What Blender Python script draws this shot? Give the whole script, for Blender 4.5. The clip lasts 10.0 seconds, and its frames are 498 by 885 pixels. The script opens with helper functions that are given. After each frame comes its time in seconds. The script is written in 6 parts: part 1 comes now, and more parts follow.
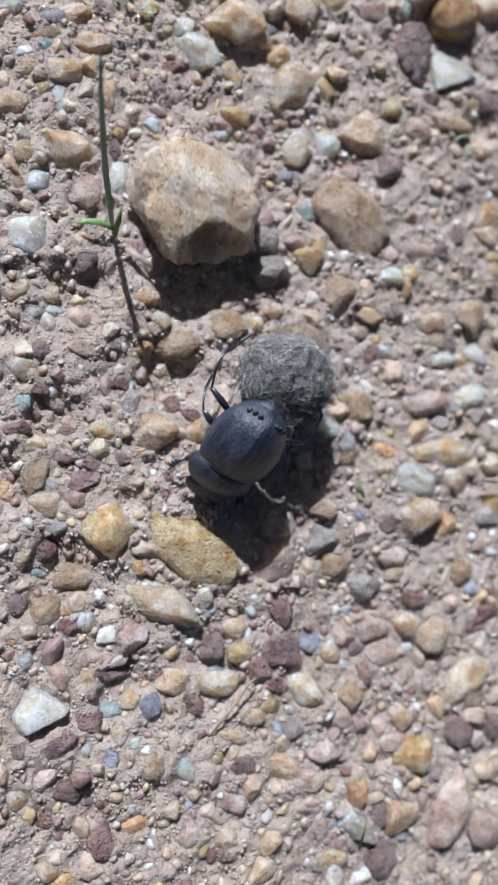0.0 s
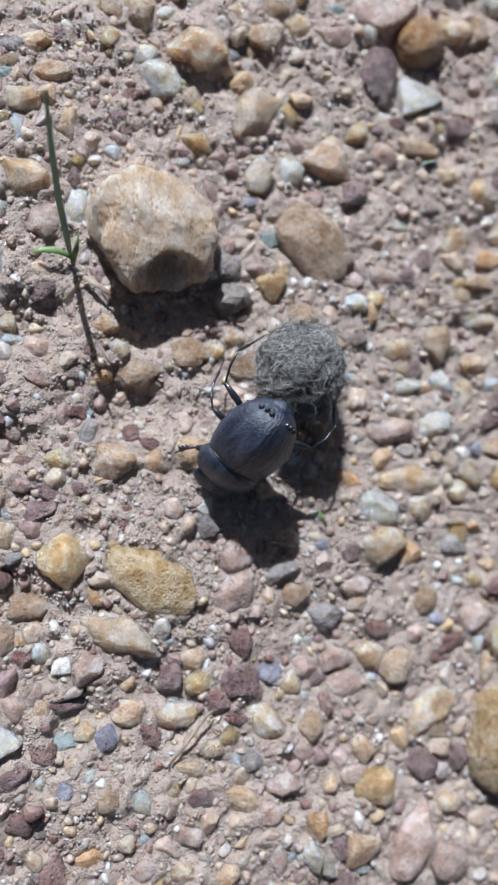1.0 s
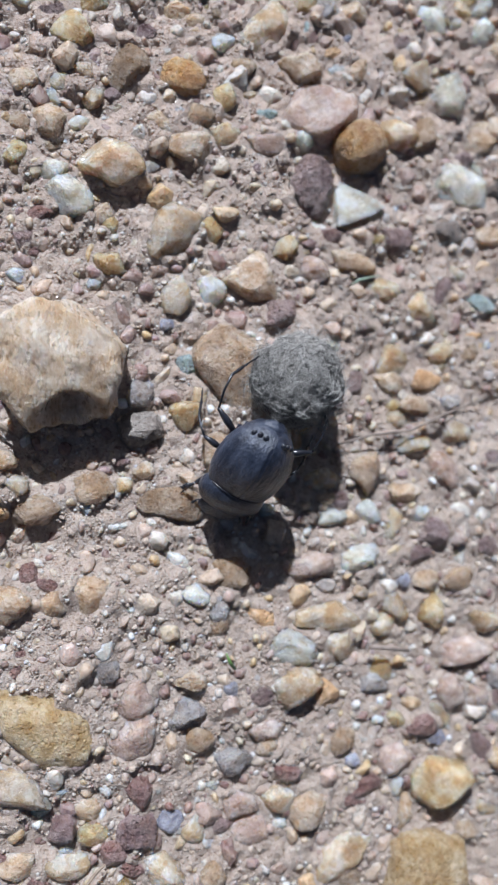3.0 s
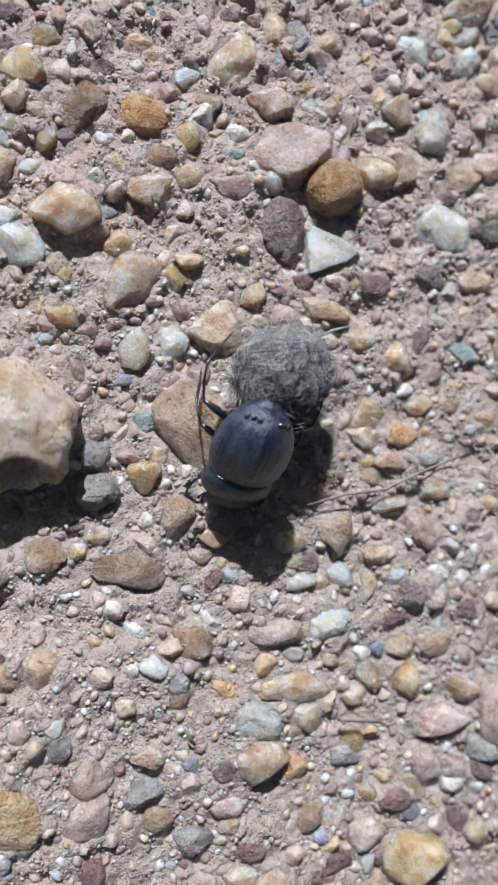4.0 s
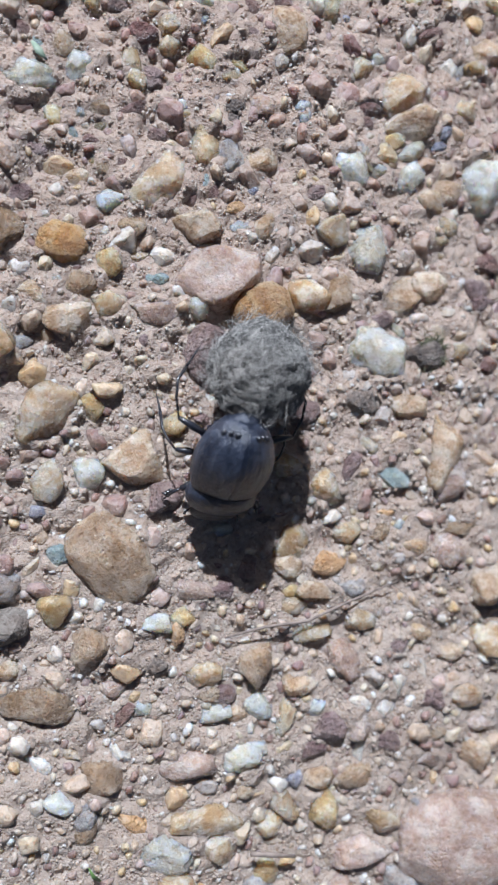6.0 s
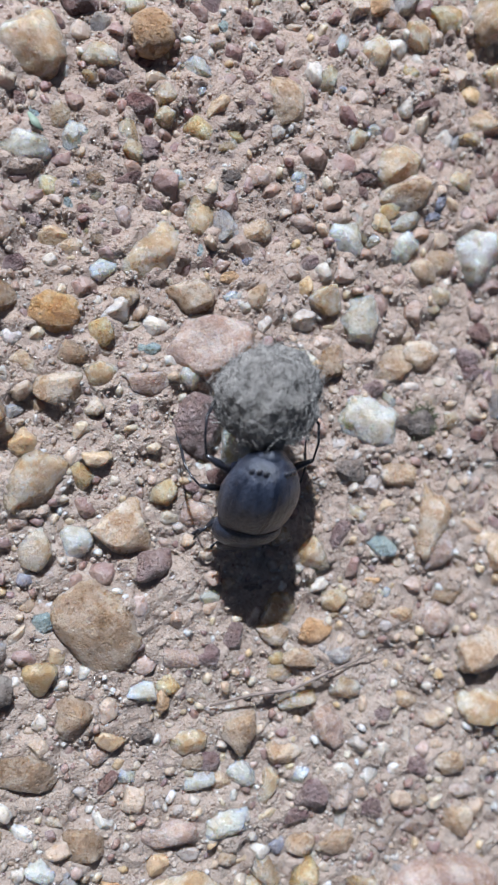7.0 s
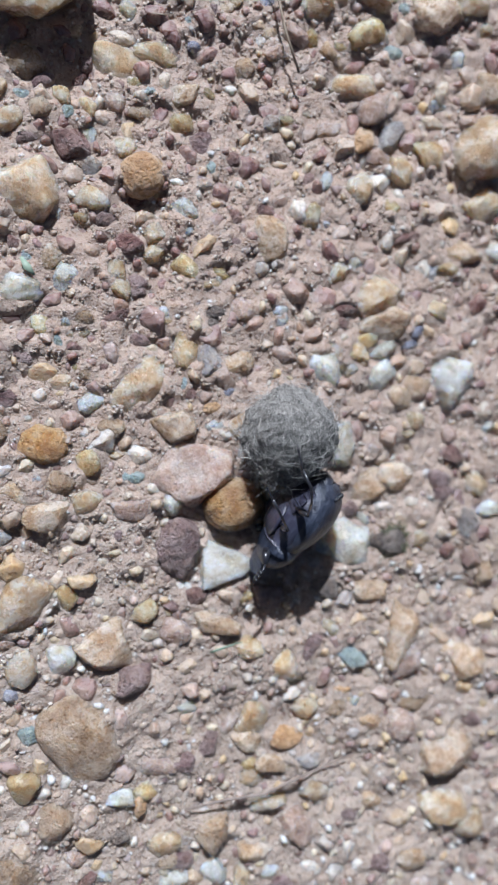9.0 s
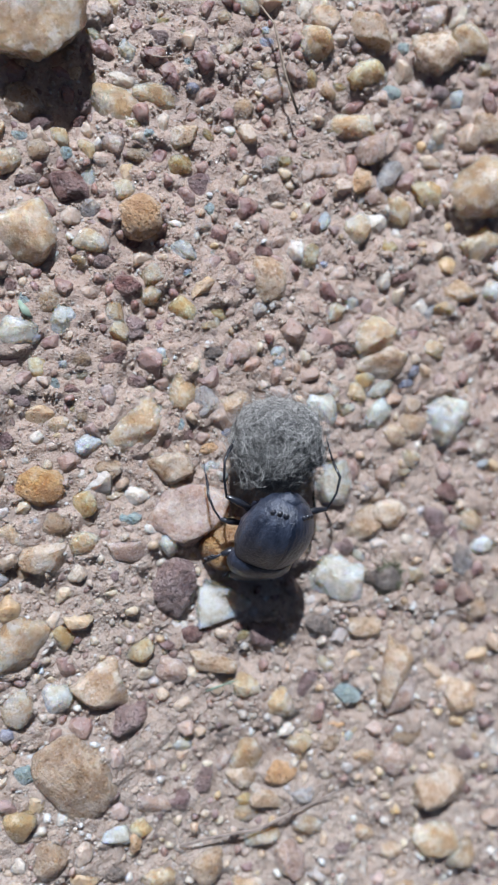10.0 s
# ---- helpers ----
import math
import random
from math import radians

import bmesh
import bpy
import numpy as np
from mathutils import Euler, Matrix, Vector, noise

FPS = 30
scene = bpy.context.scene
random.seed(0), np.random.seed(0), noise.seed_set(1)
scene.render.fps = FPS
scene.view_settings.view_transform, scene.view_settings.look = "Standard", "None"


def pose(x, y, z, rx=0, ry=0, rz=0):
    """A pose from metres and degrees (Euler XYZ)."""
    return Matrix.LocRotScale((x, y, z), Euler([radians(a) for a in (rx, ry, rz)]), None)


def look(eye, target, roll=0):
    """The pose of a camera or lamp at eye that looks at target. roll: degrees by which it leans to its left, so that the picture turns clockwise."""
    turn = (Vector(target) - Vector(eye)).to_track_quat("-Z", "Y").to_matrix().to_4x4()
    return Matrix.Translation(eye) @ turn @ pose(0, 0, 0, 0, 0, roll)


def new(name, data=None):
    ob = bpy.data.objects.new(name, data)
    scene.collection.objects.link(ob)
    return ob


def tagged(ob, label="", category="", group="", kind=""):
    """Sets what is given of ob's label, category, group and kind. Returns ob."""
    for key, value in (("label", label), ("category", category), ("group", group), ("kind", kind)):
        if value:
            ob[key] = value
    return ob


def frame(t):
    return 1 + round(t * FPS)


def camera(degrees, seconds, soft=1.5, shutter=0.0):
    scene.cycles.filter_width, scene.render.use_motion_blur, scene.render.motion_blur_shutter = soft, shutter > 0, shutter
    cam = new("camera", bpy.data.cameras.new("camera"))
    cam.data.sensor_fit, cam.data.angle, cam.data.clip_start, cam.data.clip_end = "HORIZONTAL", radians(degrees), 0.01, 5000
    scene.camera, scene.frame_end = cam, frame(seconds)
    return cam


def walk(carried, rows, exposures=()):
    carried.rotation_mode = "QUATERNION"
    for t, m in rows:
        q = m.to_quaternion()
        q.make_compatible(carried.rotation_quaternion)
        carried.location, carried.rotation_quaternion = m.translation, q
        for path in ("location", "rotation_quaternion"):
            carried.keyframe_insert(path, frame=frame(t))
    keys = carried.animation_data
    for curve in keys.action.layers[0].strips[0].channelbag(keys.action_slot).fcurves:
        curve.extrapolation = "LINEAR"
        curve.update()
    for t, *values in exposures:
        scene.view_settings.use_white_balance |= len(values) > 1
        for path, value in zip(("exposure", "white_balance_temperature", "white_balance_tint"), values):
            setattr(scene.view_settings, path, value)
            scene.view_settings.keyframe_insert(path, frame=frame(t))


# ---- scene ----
# ---- camera ----
cam = camera(35.0, 10.0, soft=2.3)
cam.data.dof.use_dof = True
cam.data.dof.focus_distance = 0.0900
cam.data.dof.aperture_fstop = 22.0
PATH = [
    (0.0, -0.00000, 0.00000, 0.09500, 2.746, -17.080, 0.851),
    (0.5, 0.00172, 0.00238, 0.09373, 2.793, -16.801, 0.992),
    (1.0, 0.00551, 0.00307, 0.09603, 3.055, -16.731, 1.083),
    (1.5, 0.01290, 0.00618, 0.09513, 2.764, -16.240, 1.240),
    (2.0, 0.01696, 0.01589, 0.09350, 1.974, -15.212, 1.902),
    (2.2, 0.01730, 0.02021, 0.09452, 0.512, -15.591, 2.355),
    (3.3, 0.01920, 0.02548, 0.09553, 0.716, -15.610, 3.078),
    (3.5, 0.01978, 0.02777, 0.09588, 0.277, -15.656, 3.191),
    (4.0, 0.02463, 0.03282, 0.09108, -0.221, -15.100, 3.375),
    (4.5, 0.02922, 0.03971, 0.08988, -0.894, -14.172, 3.735),
    (5.0, 0.03171, 0.04328, 0.09096, -1.251, -14.474, 4.273),
    (5.5, 0.03240, 0.04607, 0.09118, -1.549, -14.570, 4.776),
    (5.7, 0.03338, 0.04870, 0.09139, -2.115, -14.117, 4.932),
    (6.8, 0.03572, 0.05701, 0.09033, -2.088, -14.208, 6.149),
    (7.0, 0.03429, 0.05962, 0.09119, -2.428, -14.550, 6.414),
    (7.5, 0.03545, 0.06191, 0.09473, -2.740, -14.355, 6.956),
    (7.8, 0.03567, 0.06913, 0.09417, -3.880, -14.452, 7.273),
    (8.0, 0.03373, 0.07410, 0.09357, -4.117, -14.707, 7.412),
    (8.5, 0.03265, 0.07681, 0.09227, -4.180, -14.736, 7.758),
    (9.0, 0.03313, 0.07764, 0.09500, -4.366, -14.779, 7.806),
    (9.5, 0.03051, 0.08497, 0.09392, -5.360, -15.207, 8.114),
    (10.0, 0.03170, 0.08361, 0.09463, -5.132, -15.373, 8.209),
]
walk(cam, [(t, pose(x, y, z, rx, ry, rz)) for t, x, y, z, rx, ry, rz in PATH], exposures=[(0.0, 0.25, 5500, 11), (10.0, 0.25, 5500, 11)])

# ---- light: clear sky and one high sun ----
SUN_EL, SUN_AZ = 37.5, -19.0        # azimuth clockwise from +y (north of the plan)
world = bpy.data.worlds.new("sky")
scene.world = world
world.use_nodes = True
wn = world.node_tree
sky = wn.nodes.new("ShaderNodeTexSky")
sky.sky_type, sky.sun_disc = "NISHITA", False
sky.dust_density, sky.ozone_density, sky.air_density = 3.0, 0.3, 0.8
sky.sun_elevation, sky.sun_rotation = radians(SUN_EL), radians(SUN_AZ)
wn.nodes["Background"].inputs[1].default_value = 0.022
wn.links.new(sky.outputs[0], wn.nodes["Background"].inputs[0])
sun = new("sun", bpy.data.lights.new("sun", "SUN"))
sun.data.energy, sun.data.angle, sun.data.color = 5.0, radians(0.53), (1.0, 0.98, 0.95)
sa, se = radians(SUN_AZ), radians(SUN_EL)
sun.matrix_world = look((math.sin(sa) * math.cos(se), math.cos(sa) * math.cos(se), math.sin(se)), (0, 0, 0))

MM = 0.001
rng = np.random.default_rng(7)


# ---- materials ----
class Nodes:
    """A node material with a Principled shader; short helpers to wire it."""

    def __init__(self, name, rough=0.6, spec=0.5, metal=0.0, coords="Object"):
        self.m = bpy.data.materials.new(name)
        self.m.use_nodes = True
        self.t = self.m.node_tree
        self.b = self.t.nodes["Principled BSDF"]
        self.b.inputs["Roughness"].default_value = rough
        self.b.inputs["Specular IOR Level"].default_value = spec
        self.b.inputs["Metallic"].default_value = metal
        self.co = self.t.nodes.new("ShaderNodeTexCoord").outputs[coords]

    def node(self, kind, **inputs):
        n = self.t.nodes.new(kind)
        for k, v in inputs.items():
            self.put(v, n.inputs[k.replace("_", " ")])
        return n

    def put(self, v, socket):
        if isinstance(v, bpy.types.NodeSocket):
            self.t.links.new(v, socket)
        else:
            socket.default_value = v

    def noise(self, scale, detail=4.0, rough=0.6, co=None, dist=0.0):
        n = self.node("ShaderNodeTexNoise", Scale=scale, Detail=detail, Roughness=rough, Distortion=dist)
        self.t.links.new(co or self.co, n.inputs["Vector"])
        return n.outputs["Fac"]

    def ramp(self, fac, stops):
        n = self.node("ShaderNodeValToRGB", Fac=fac)
        e = n.color_ramp.elements
        while len(e) < len(stops):
            e.new(0.5)
        for el, (p, c) in zip(e, stops):
            el.position, el.color = p, (*c, 1)
        return n.outputs["Color"]

    def mix(self, fac, a, b, blend="MIX"):
        n = self.t.nodes.new("ShaderNodeMix")
        n.data_type, n.blend_type = "RGBA", blend
        self.put(fac, n.inputs[0])
        for v, s in ((a, n.inputs[6]), (b, n.inputs[7])):
            self.put((*v, 1) if isinstance(v, tuple) else v, s)
        return n.outputs[2]

    def math(self, op, a, b=0.0):
        n = self.t.nodes.new("ShaderNodeMath")
        n.operation = op
        self.put(a, n.inputs[0]), self.put(b, n.inputs[1])
        return n.outputs[0]

    def color(self, v):
        self.put((*v, 1) if isinstance(v, tuple) else v, self.b.inputs["Base Color"])

    def bump(self, height, dist, strength=1.0):
        n = self.node("ShaderNodeBump", Height=height, Distance=dist, Strength=strength)
        self.t.links.new(n.outputs[0], self.b.inputs["Normal"])
        self.t.links.new(n.outputs[0], self.b.inputs["Coat Normal"])

    def sparkle(self, scale, co=None):
        """Scattered mica flakes: a mask of some cells, and a relief that tilts each."""
        n = self.node("ShaderNodeTexVoronoi", Scale=scale)
        self.t.links.new(co or self.co, n.inputs["Vector"])
        mask = self.ramp(n.outputs["Color"], [(0.66, (0, 0, 0)), (0.70, (1, 1, 1))])
        return mask, self.math("MULTIPLY", mask, self.math("MULTIPLY", n.outputs["Distance"], 0.9))

    def rough(self, v):
        self.put(v, self.b.inputs["Roughness"])


def stone_material(name, base, dark, light, rough=0.42, glassy=0.0, vein=0.3, dusty=0.4, sat=1.02, relief=0.0008, clear=0.0, fibre=1.0, coat=0.7):
    """Weathered stone: two scales of blotches, dusty pits, a grainy relief; each stone differs a little."""
    n = Nodes(name, rough=rough, spec=0.5)
    info = n.t.nodes.new("ShaderNodeObjectInfo")
    shift = n.node("ShaderNodeVectorMath")
    shift.operation = "ADD"
    n.t.links.new(n.co, shift.inputs[0])
    n.t.links.new(info.outputs["Random"], shift.inputs[1])
    co = n.node("ShaderNodeMapping", Vector=shift.outputs[0], Scale=(1.0, fibre, fibre)).outputs[0]
    big = n.noise(400.0, 5.0, 0.65, co)
    fine = n.noise(1900.0, 4.0, 0.7, co)
    col = n.ramp(big, [(0.40, dark), (0.5, base), (0.60, light)])
    col = n.mix(n.math("MULTIPLY", fine, 0.55), col, n.mix(0.5, col, dark), "MIX")
    streak = n.ramp(n.noise(520.0, 3.0, 0.55, co, 1.6), [(0.50, (0, 0, 0)), (0.62, (1, 1, 1))])
    col = n.mix(n.math("MULTIPLY", streak, vein), col, n.mix(0.6, base, (0.46, 0.26, 0.12)))
    dust = n.ramp(n.noise(700.0, 6.0, 0.75, co), [(0.52, (0, 0, 0)), (0.70, (1, 1, 1))])
    col = n.mix(n.math("MULTIPLY", dust, dusty), col, (0.43, 0.345, 0.275))
    speck = n.ramp(n.noise(4200.0, 2.0, 0.6, co), [(0.60, (0, 0, 0)), (0.68, (1, 1, 1))])
    col = n.mix(n.math("MULTIPLY", speck, 0.5), col, n.mix(0.6, col, (0.72, 0.66, 0.58)))
    film = n.ramp(n.noise(230.0, 5.0, 0.62, co), [(0.40, (0, 0, 0)), (0.66, (1, 1, 1))])
    film = n.math("MULTIPLY", film, 1.1 * dusty)
    col = n.mix(film, col, n.mix(fine, (0.44, 0.36, 0.30), (0.60, 0.51, 0.44)))
    pit = n.ramp(n.noise(1300.0, 3.0, 0.6, co), [(0.30, (1, 1, 1)), (0.40, (0, 0, 0))])
    col = n.mix(n.math("MULTIPLY", pit, 0.6), col, n.mix(0.5, dark, (0.10, 0.07, 0.055)))
    glint, facet = n.sparkle(2600.0, co)
    hsv = n.node("ShaderNodeHueSaturation", Color=col)
    n.put(n.math("ADD", n.math("MULTIPLY", info.outputs["Random"], 0.28), 0.86), hsv.inputs["Value"])
    hsv.inputs["Saturation"].default_value = sat
    n.color(hsv.outputs[0])
    skin = n.math("ADD", n.math("MULTIPLY", n.math("MAXIMUM", dust, film), 0.3), n.math("ADD", n.math("MULTIPLY", fine, 0.25), rough - 0.14))
    n.rough(n.math("SUBTRACT", skin, n.math("MULTIPLY", glint, n.math("SUBTRACT", skin, 0.1))))
    n.bump(n.math("ADD", n.math("ADD", n.math("MULTIPLY", fine, 0.7), facet), n.noise(800.0, 7.0, 0.8, co)), 0.00030 if glassy > 0.5 else relief, 1.0)
    n.b.inputs["Coat Weight"].default_value = coat
    n.b.inputs["Coat Roughness"].default_value = 0.34
    if glassy:
        n.b.inputs["Subsurface Weight"].default_value = glassy
        n.b.inputs["Subsurface Radius"].default_value = (1.0, 0.78, 0.5)
        n.b.inputs["Coat Weight"].default_value = 0.2 + 0.8 * glassy
        n.b.inputs["Coat Roughness"].default_value = 0.09
        n.b.inputs["Subsurface Scale"].default_value = 0.0030
        n.put(n.math("MULTIPLY", n.ramp(n.noise(260.0, 3.0, 0.55, co), [(0.38, (0.25, 0.25, 0.25)), (0.60, (1, 1, 1))]), clear), n.b.inputs["Transmission Weight"])
    return n.m


KINDS = {
    "white": ("milky translucent quartz pebble with a glossy chipped face", stone_material("quartz_white", (0.752, 0.73, 0.654), (0.61, 0.545, 0.425), (0.84, 0.84, 0.812), 0.20, 0.9, 0.15, 0.10, clear=0.30), "quartz_pebble"),
    "yellow": ("translucent honey-yellow quartz pebble", stone_material("quartz_yellow", (0.676, 0.518, 0.294), (0.523, 0.338, 0.153), (0.796, 0.709, 0.534), 0.18, 0.9, 0.5, 0.10, 1.05, clear=0.42), "quartz_pebble"),
    "cream": ("cream-coloured rounded quartz pebble", stone_material("quartz_cream", (0.698, 0.578, 0.436), (0.556, 0.392, 0.24), (0.812, 0.741, 0.649), 0.20, 0.9, 0.5, 0.12, 1.14, clear=0.34), "quartz_pebble"),
    "pale": ("pale buff sandstone rock with cracked worn faces", stone_material("stone_pale", (0.68, 0.55, 0.41), (0.54, 0.39, 0.25), (0.80, 0.72, 0.61), 0.32, 0.45, 0.35, 0.25, 1.1, 0.0006, fibre=0.5), "sandstone_pebble"),
    "tan": ("tan sandstone pebble with a dusty worn face", stone_material("stone_tan", (0.6, 0.469, 0.349), (0.436, 0.305, 0.202), (0.741, 0.649, 0.545), 0.28, 0.6, 0.5, 0.18, 1.14, clear=0.18), "sandstone_pebble"),
    "gold": ("golden tan sandstone rock with a rough broken face", stone_material("stone_gold", (0.60, 0.455, 0.27), (0.42, 0.285, 0.14), (0.72, 0.60, 0.42), 0.36, 0.3, 0.5, 0.15, 1.12, 0.0008), "sandstone_pebble"),
    "brown": ("brown weathered stone with rough dusty skin", stone_material("stone_brown", (0.50, 0.38, 0.28), (0.35, 0.25, 0.17), (0.64, 0.53, 0.42), 0.30, 0.5, 0.5, 0.22, 1.14, clear=0.08), "sandstone_pebble"),
    "orange": ("rusty orange pebble with a pitted skin", stone_material("stone_orange", (0.78, 0.48, 0.25), (0.58, 0.33, 0.155), (0.85, 0.62, 0.42), 0.7, 0.2, 0.2, 0.15, 1.0, 0.0008, coat=0.1), "sandstone_pebble"),
    "amber": ("glossy amber-orange rounded pebble with dark pits", stone_material("stone_amber", (0.72, 0.43, 0.18), (0.52, 0.26, 0.09), (0.82, 0.59, 0.35), 0.40, 0.3, 0.3, 0.25, 1.0, 0.0012), "quartzite_pebble"),
    "pink": ("pinkish quartzite pebble, smooth and rounded", stone_material("stone_pink", (0.578, 0.441, 0.371), (0.425, 0.289, 0.234), (0.725, 0.621, 0.55), 0.24, 0.65, 0.35, 0.22, clear=0.22), "quartzite_pebble"),
    "red": ("dark red ironstone chip with rough edges", stone_material("stone_red", (0.24, 0.115, 0.10), (0.13, 0.06, 0.055), (0.37, 0.225, 0.205), 0.30, 0.0, 0.25, 0.24), "ironstone_chip"),
    "purple": ("purplish brown ironstone pebble", stone_material("stone_purple", (0.275, 0.175, 0.17), (0.155, 0.09, 0.09), (0.41, 0.30, 0.29), 0.30, 0.0, 0.25, 0.28), "ironstone_chip"),
    "grey": ("grey stone chip with a wet-looking sheen", stone_material("stone_grey", (0.43, 0.40, 0.385), (0.27, 0.24, 0.23), (0.58, 0.555, 0.53), 0.26, 0.5, 0.3, 0.2, clear=0.08), "quartzite_pebble"),
    "teal": ("pale blue-green mineral chip", stone_material("stone_teal", (0.42, 0.51, 0.485), (0.28, 0.35, 0.34), (0.60, 0.68, 0.65), 0.28, 0.4, 0.08, 0.14, 1.0, clear=0.05), "mineral_chip"),
    "blue": ("bluish grey glossy pebble", stone_material("stone_blue", (0.42, 0.42, 0.50), (0.28, 0.28, 0.34), (0.62, 0.62, 0.70), 0.22, 0.5, 0.05, 0.14, 1.0, clear=0.1), "mineral_chip"),
    "clod": ("grey-beige crumbly soil clod with small dark holes", stone_material("soil_clod_skin", (0.46, 0.395, 0.34), (0.28, 0.23, 0.195), (0.60, 0.54, 0.475), 0.7, 0.0, 0.0, 0.25, 1.0, 0.0009, coat=0.1), "soil_clod"),
    "dark": ("dark crumbly soil clod with small holes", stone_material("stone_dark", (0.16, 0.13, 0.115), (0.07, 0.055, 0.05), (0.30, 0.26, 0.22), 0.6), "ironstone_chip"),
}


def gravel_material(name="gravel_mix"):
    """Small mixed gravel: every grain takes its own colour."""
    n = Nodes(name, rough=0.42)
    geo = n.t.nodes.new("ShaderNodeNewGeometry")
    r = geo.outputs["Random Per Island"]
    pal = n.ramp(r, [(0.0, (0.22, 0.12, 0.105)), (0.10, (0.33, 0.22, 0.19)), (0.20, (0.30, 0.20, 0.20)), (0.30, (0.52, 0.39, 0.28)), (0.46, (0.62, 0.50, 0.385)),
                     (0.58, (0.52, 0.39, 0.345)), (0.68, (0.60, 0.42, 0.22)), (0.78, (0.68, 0.57, 0.43)), (0.86, (0.45, 0.40, 0.37)), (0.92, (0.72, 0.65, 0.56)), (1.0, (0.82, 0.79, 0.74))])
    # more maroon ironstone grains in the far part of the plot
    place = n.node("ShaderNodeSeparateXYZ", Vector=n.co)
    rich = n.ramp(n.math("MULTIPLY", n.math("SUBTRACT", n.math("ADD", place.outputs[1], n.math("MULTIPLY", n.noise(40.0, 3.0, 0.6), 0.05)), 0.080), 22.0), [(0.0, (0, 0, 0)), (1.0, (1, 1, 1))])
    pick = n.ramp(n.math("FRACT", n.math("MULTIPLY", r, 7.31)), [(0.45, (1, 1, 1)), (0.47, (0, 0, 0))])
    pal = n.mix(n.math("MULTIPLY", rich, pick), pal, n.ramp(n.math("FRACT", n.math("MULTIPLY", r, 13.7)), [(0.0, (0.20, 0.095, 0.085)), (0.5, (0.29, 0.17, 0.155)), (1.0, (0.36, 0.20, 0.17))]))
    fine = n.noise(1700.0, 5.0, 0.7)
    big = n.noise(500.0, 4.0, 0.6)
    col = n.mix(n.ramp(big, [(0.42, (0, 0, 0)), (0.68, (0.6, 0.6, 0.6))]), pal, (0.42, 0.33, 0.255))
    col = n.mix(n.ramp(fine, [(0.3, (0.55, 0.55, 0.55)), (0.6, (0, 0, 0))]), col, n.mix(0.55, col, (0.10, 0.07, 0.055)))
    n.color(col)
    glint, facet = n.sparkle(2600.0)
    skin = n.math("ADD", n.math("MULTIPLY", fine, 0.4), 0.22)
    n.rough(n.math("SUBTRACT", skin, n.math("MULTIPLY", glint, n.math("SUBTRACT", skin, 0.1))))
    n.bump(n.math("ADD", n.math("ADD", fine, facet), big), 0.00024, 0.9)
    n.b.inputs["Subsurface Weight"].default_value = 0.8
    n.b.inputs["Subsurface Radius"].default_value = (1.0, 0.78, 0.55)
    n.b.inputs["Subsurface Scale"].default_value = 0.0016
    n.b.inputs["Coat Weight"].default_value = 0.7
    n.b.inputs["Coat Roughness"].default_value = 0.26
    return n.m


def grit_material():
    """Coarse sand: mostly soil-coloured, some brown, red and white grains."""
    n = Nodes("coarse_sand", rough=0.6, spec=0.8)
    geo = n.t.nodes.new("ShaderNodeNewGeometry")
    pal = n.ramp(geo.outputs["Random Per Island"], [(0.0, (0.28, 0.17, 0.145)), (0.10, (0.34, 0.245, 0.195)), (0.22, (0.46, 0.36, 0.285)), (0.55, (0.50, 0.40, 0.315)),
                                                    (0.76, (0.55, 0.44, 0.345)), (0.88, (0.62, 0.55, 0.47)), (1.0, (0.78, 0.76, 0.73))])
    fine = n.noise(2600.0, 4.0, 0.7)
    n.color(n.mix(n.ramp(fine, [(0.3, (0.5, 0.5, 0.5)), (0.6, (0, 0, 0))]), pal, (0.30, 0.22, 0.17)))
    n.rough(n.ramp(geo.outputs["Random Per Island"], [(0.0, (0.25, 0.25, 0.25)), (0.15, (0.5, 0.5, 0.5)), (0.76, (0.5, 0.5, 0.5)), (0.84, (0.10, 0.10, 0.10))]))
    n.bump(fine, 0.0003, 0.9)
    n.b.inputs["Subsurface Weight"].default_value = 0.5
    n.b.inputs["Subsurface Radius"].default_value = (1.0, 0.8, 0.6)
    n.b.inputs["Subsurface Scale"].default_value = 0.0007
    n.b.inputs["Coat Weight"].default_value = 0.6
    n.b.inputs["Coat Roughness"].default_value = 0.42
    return n.m


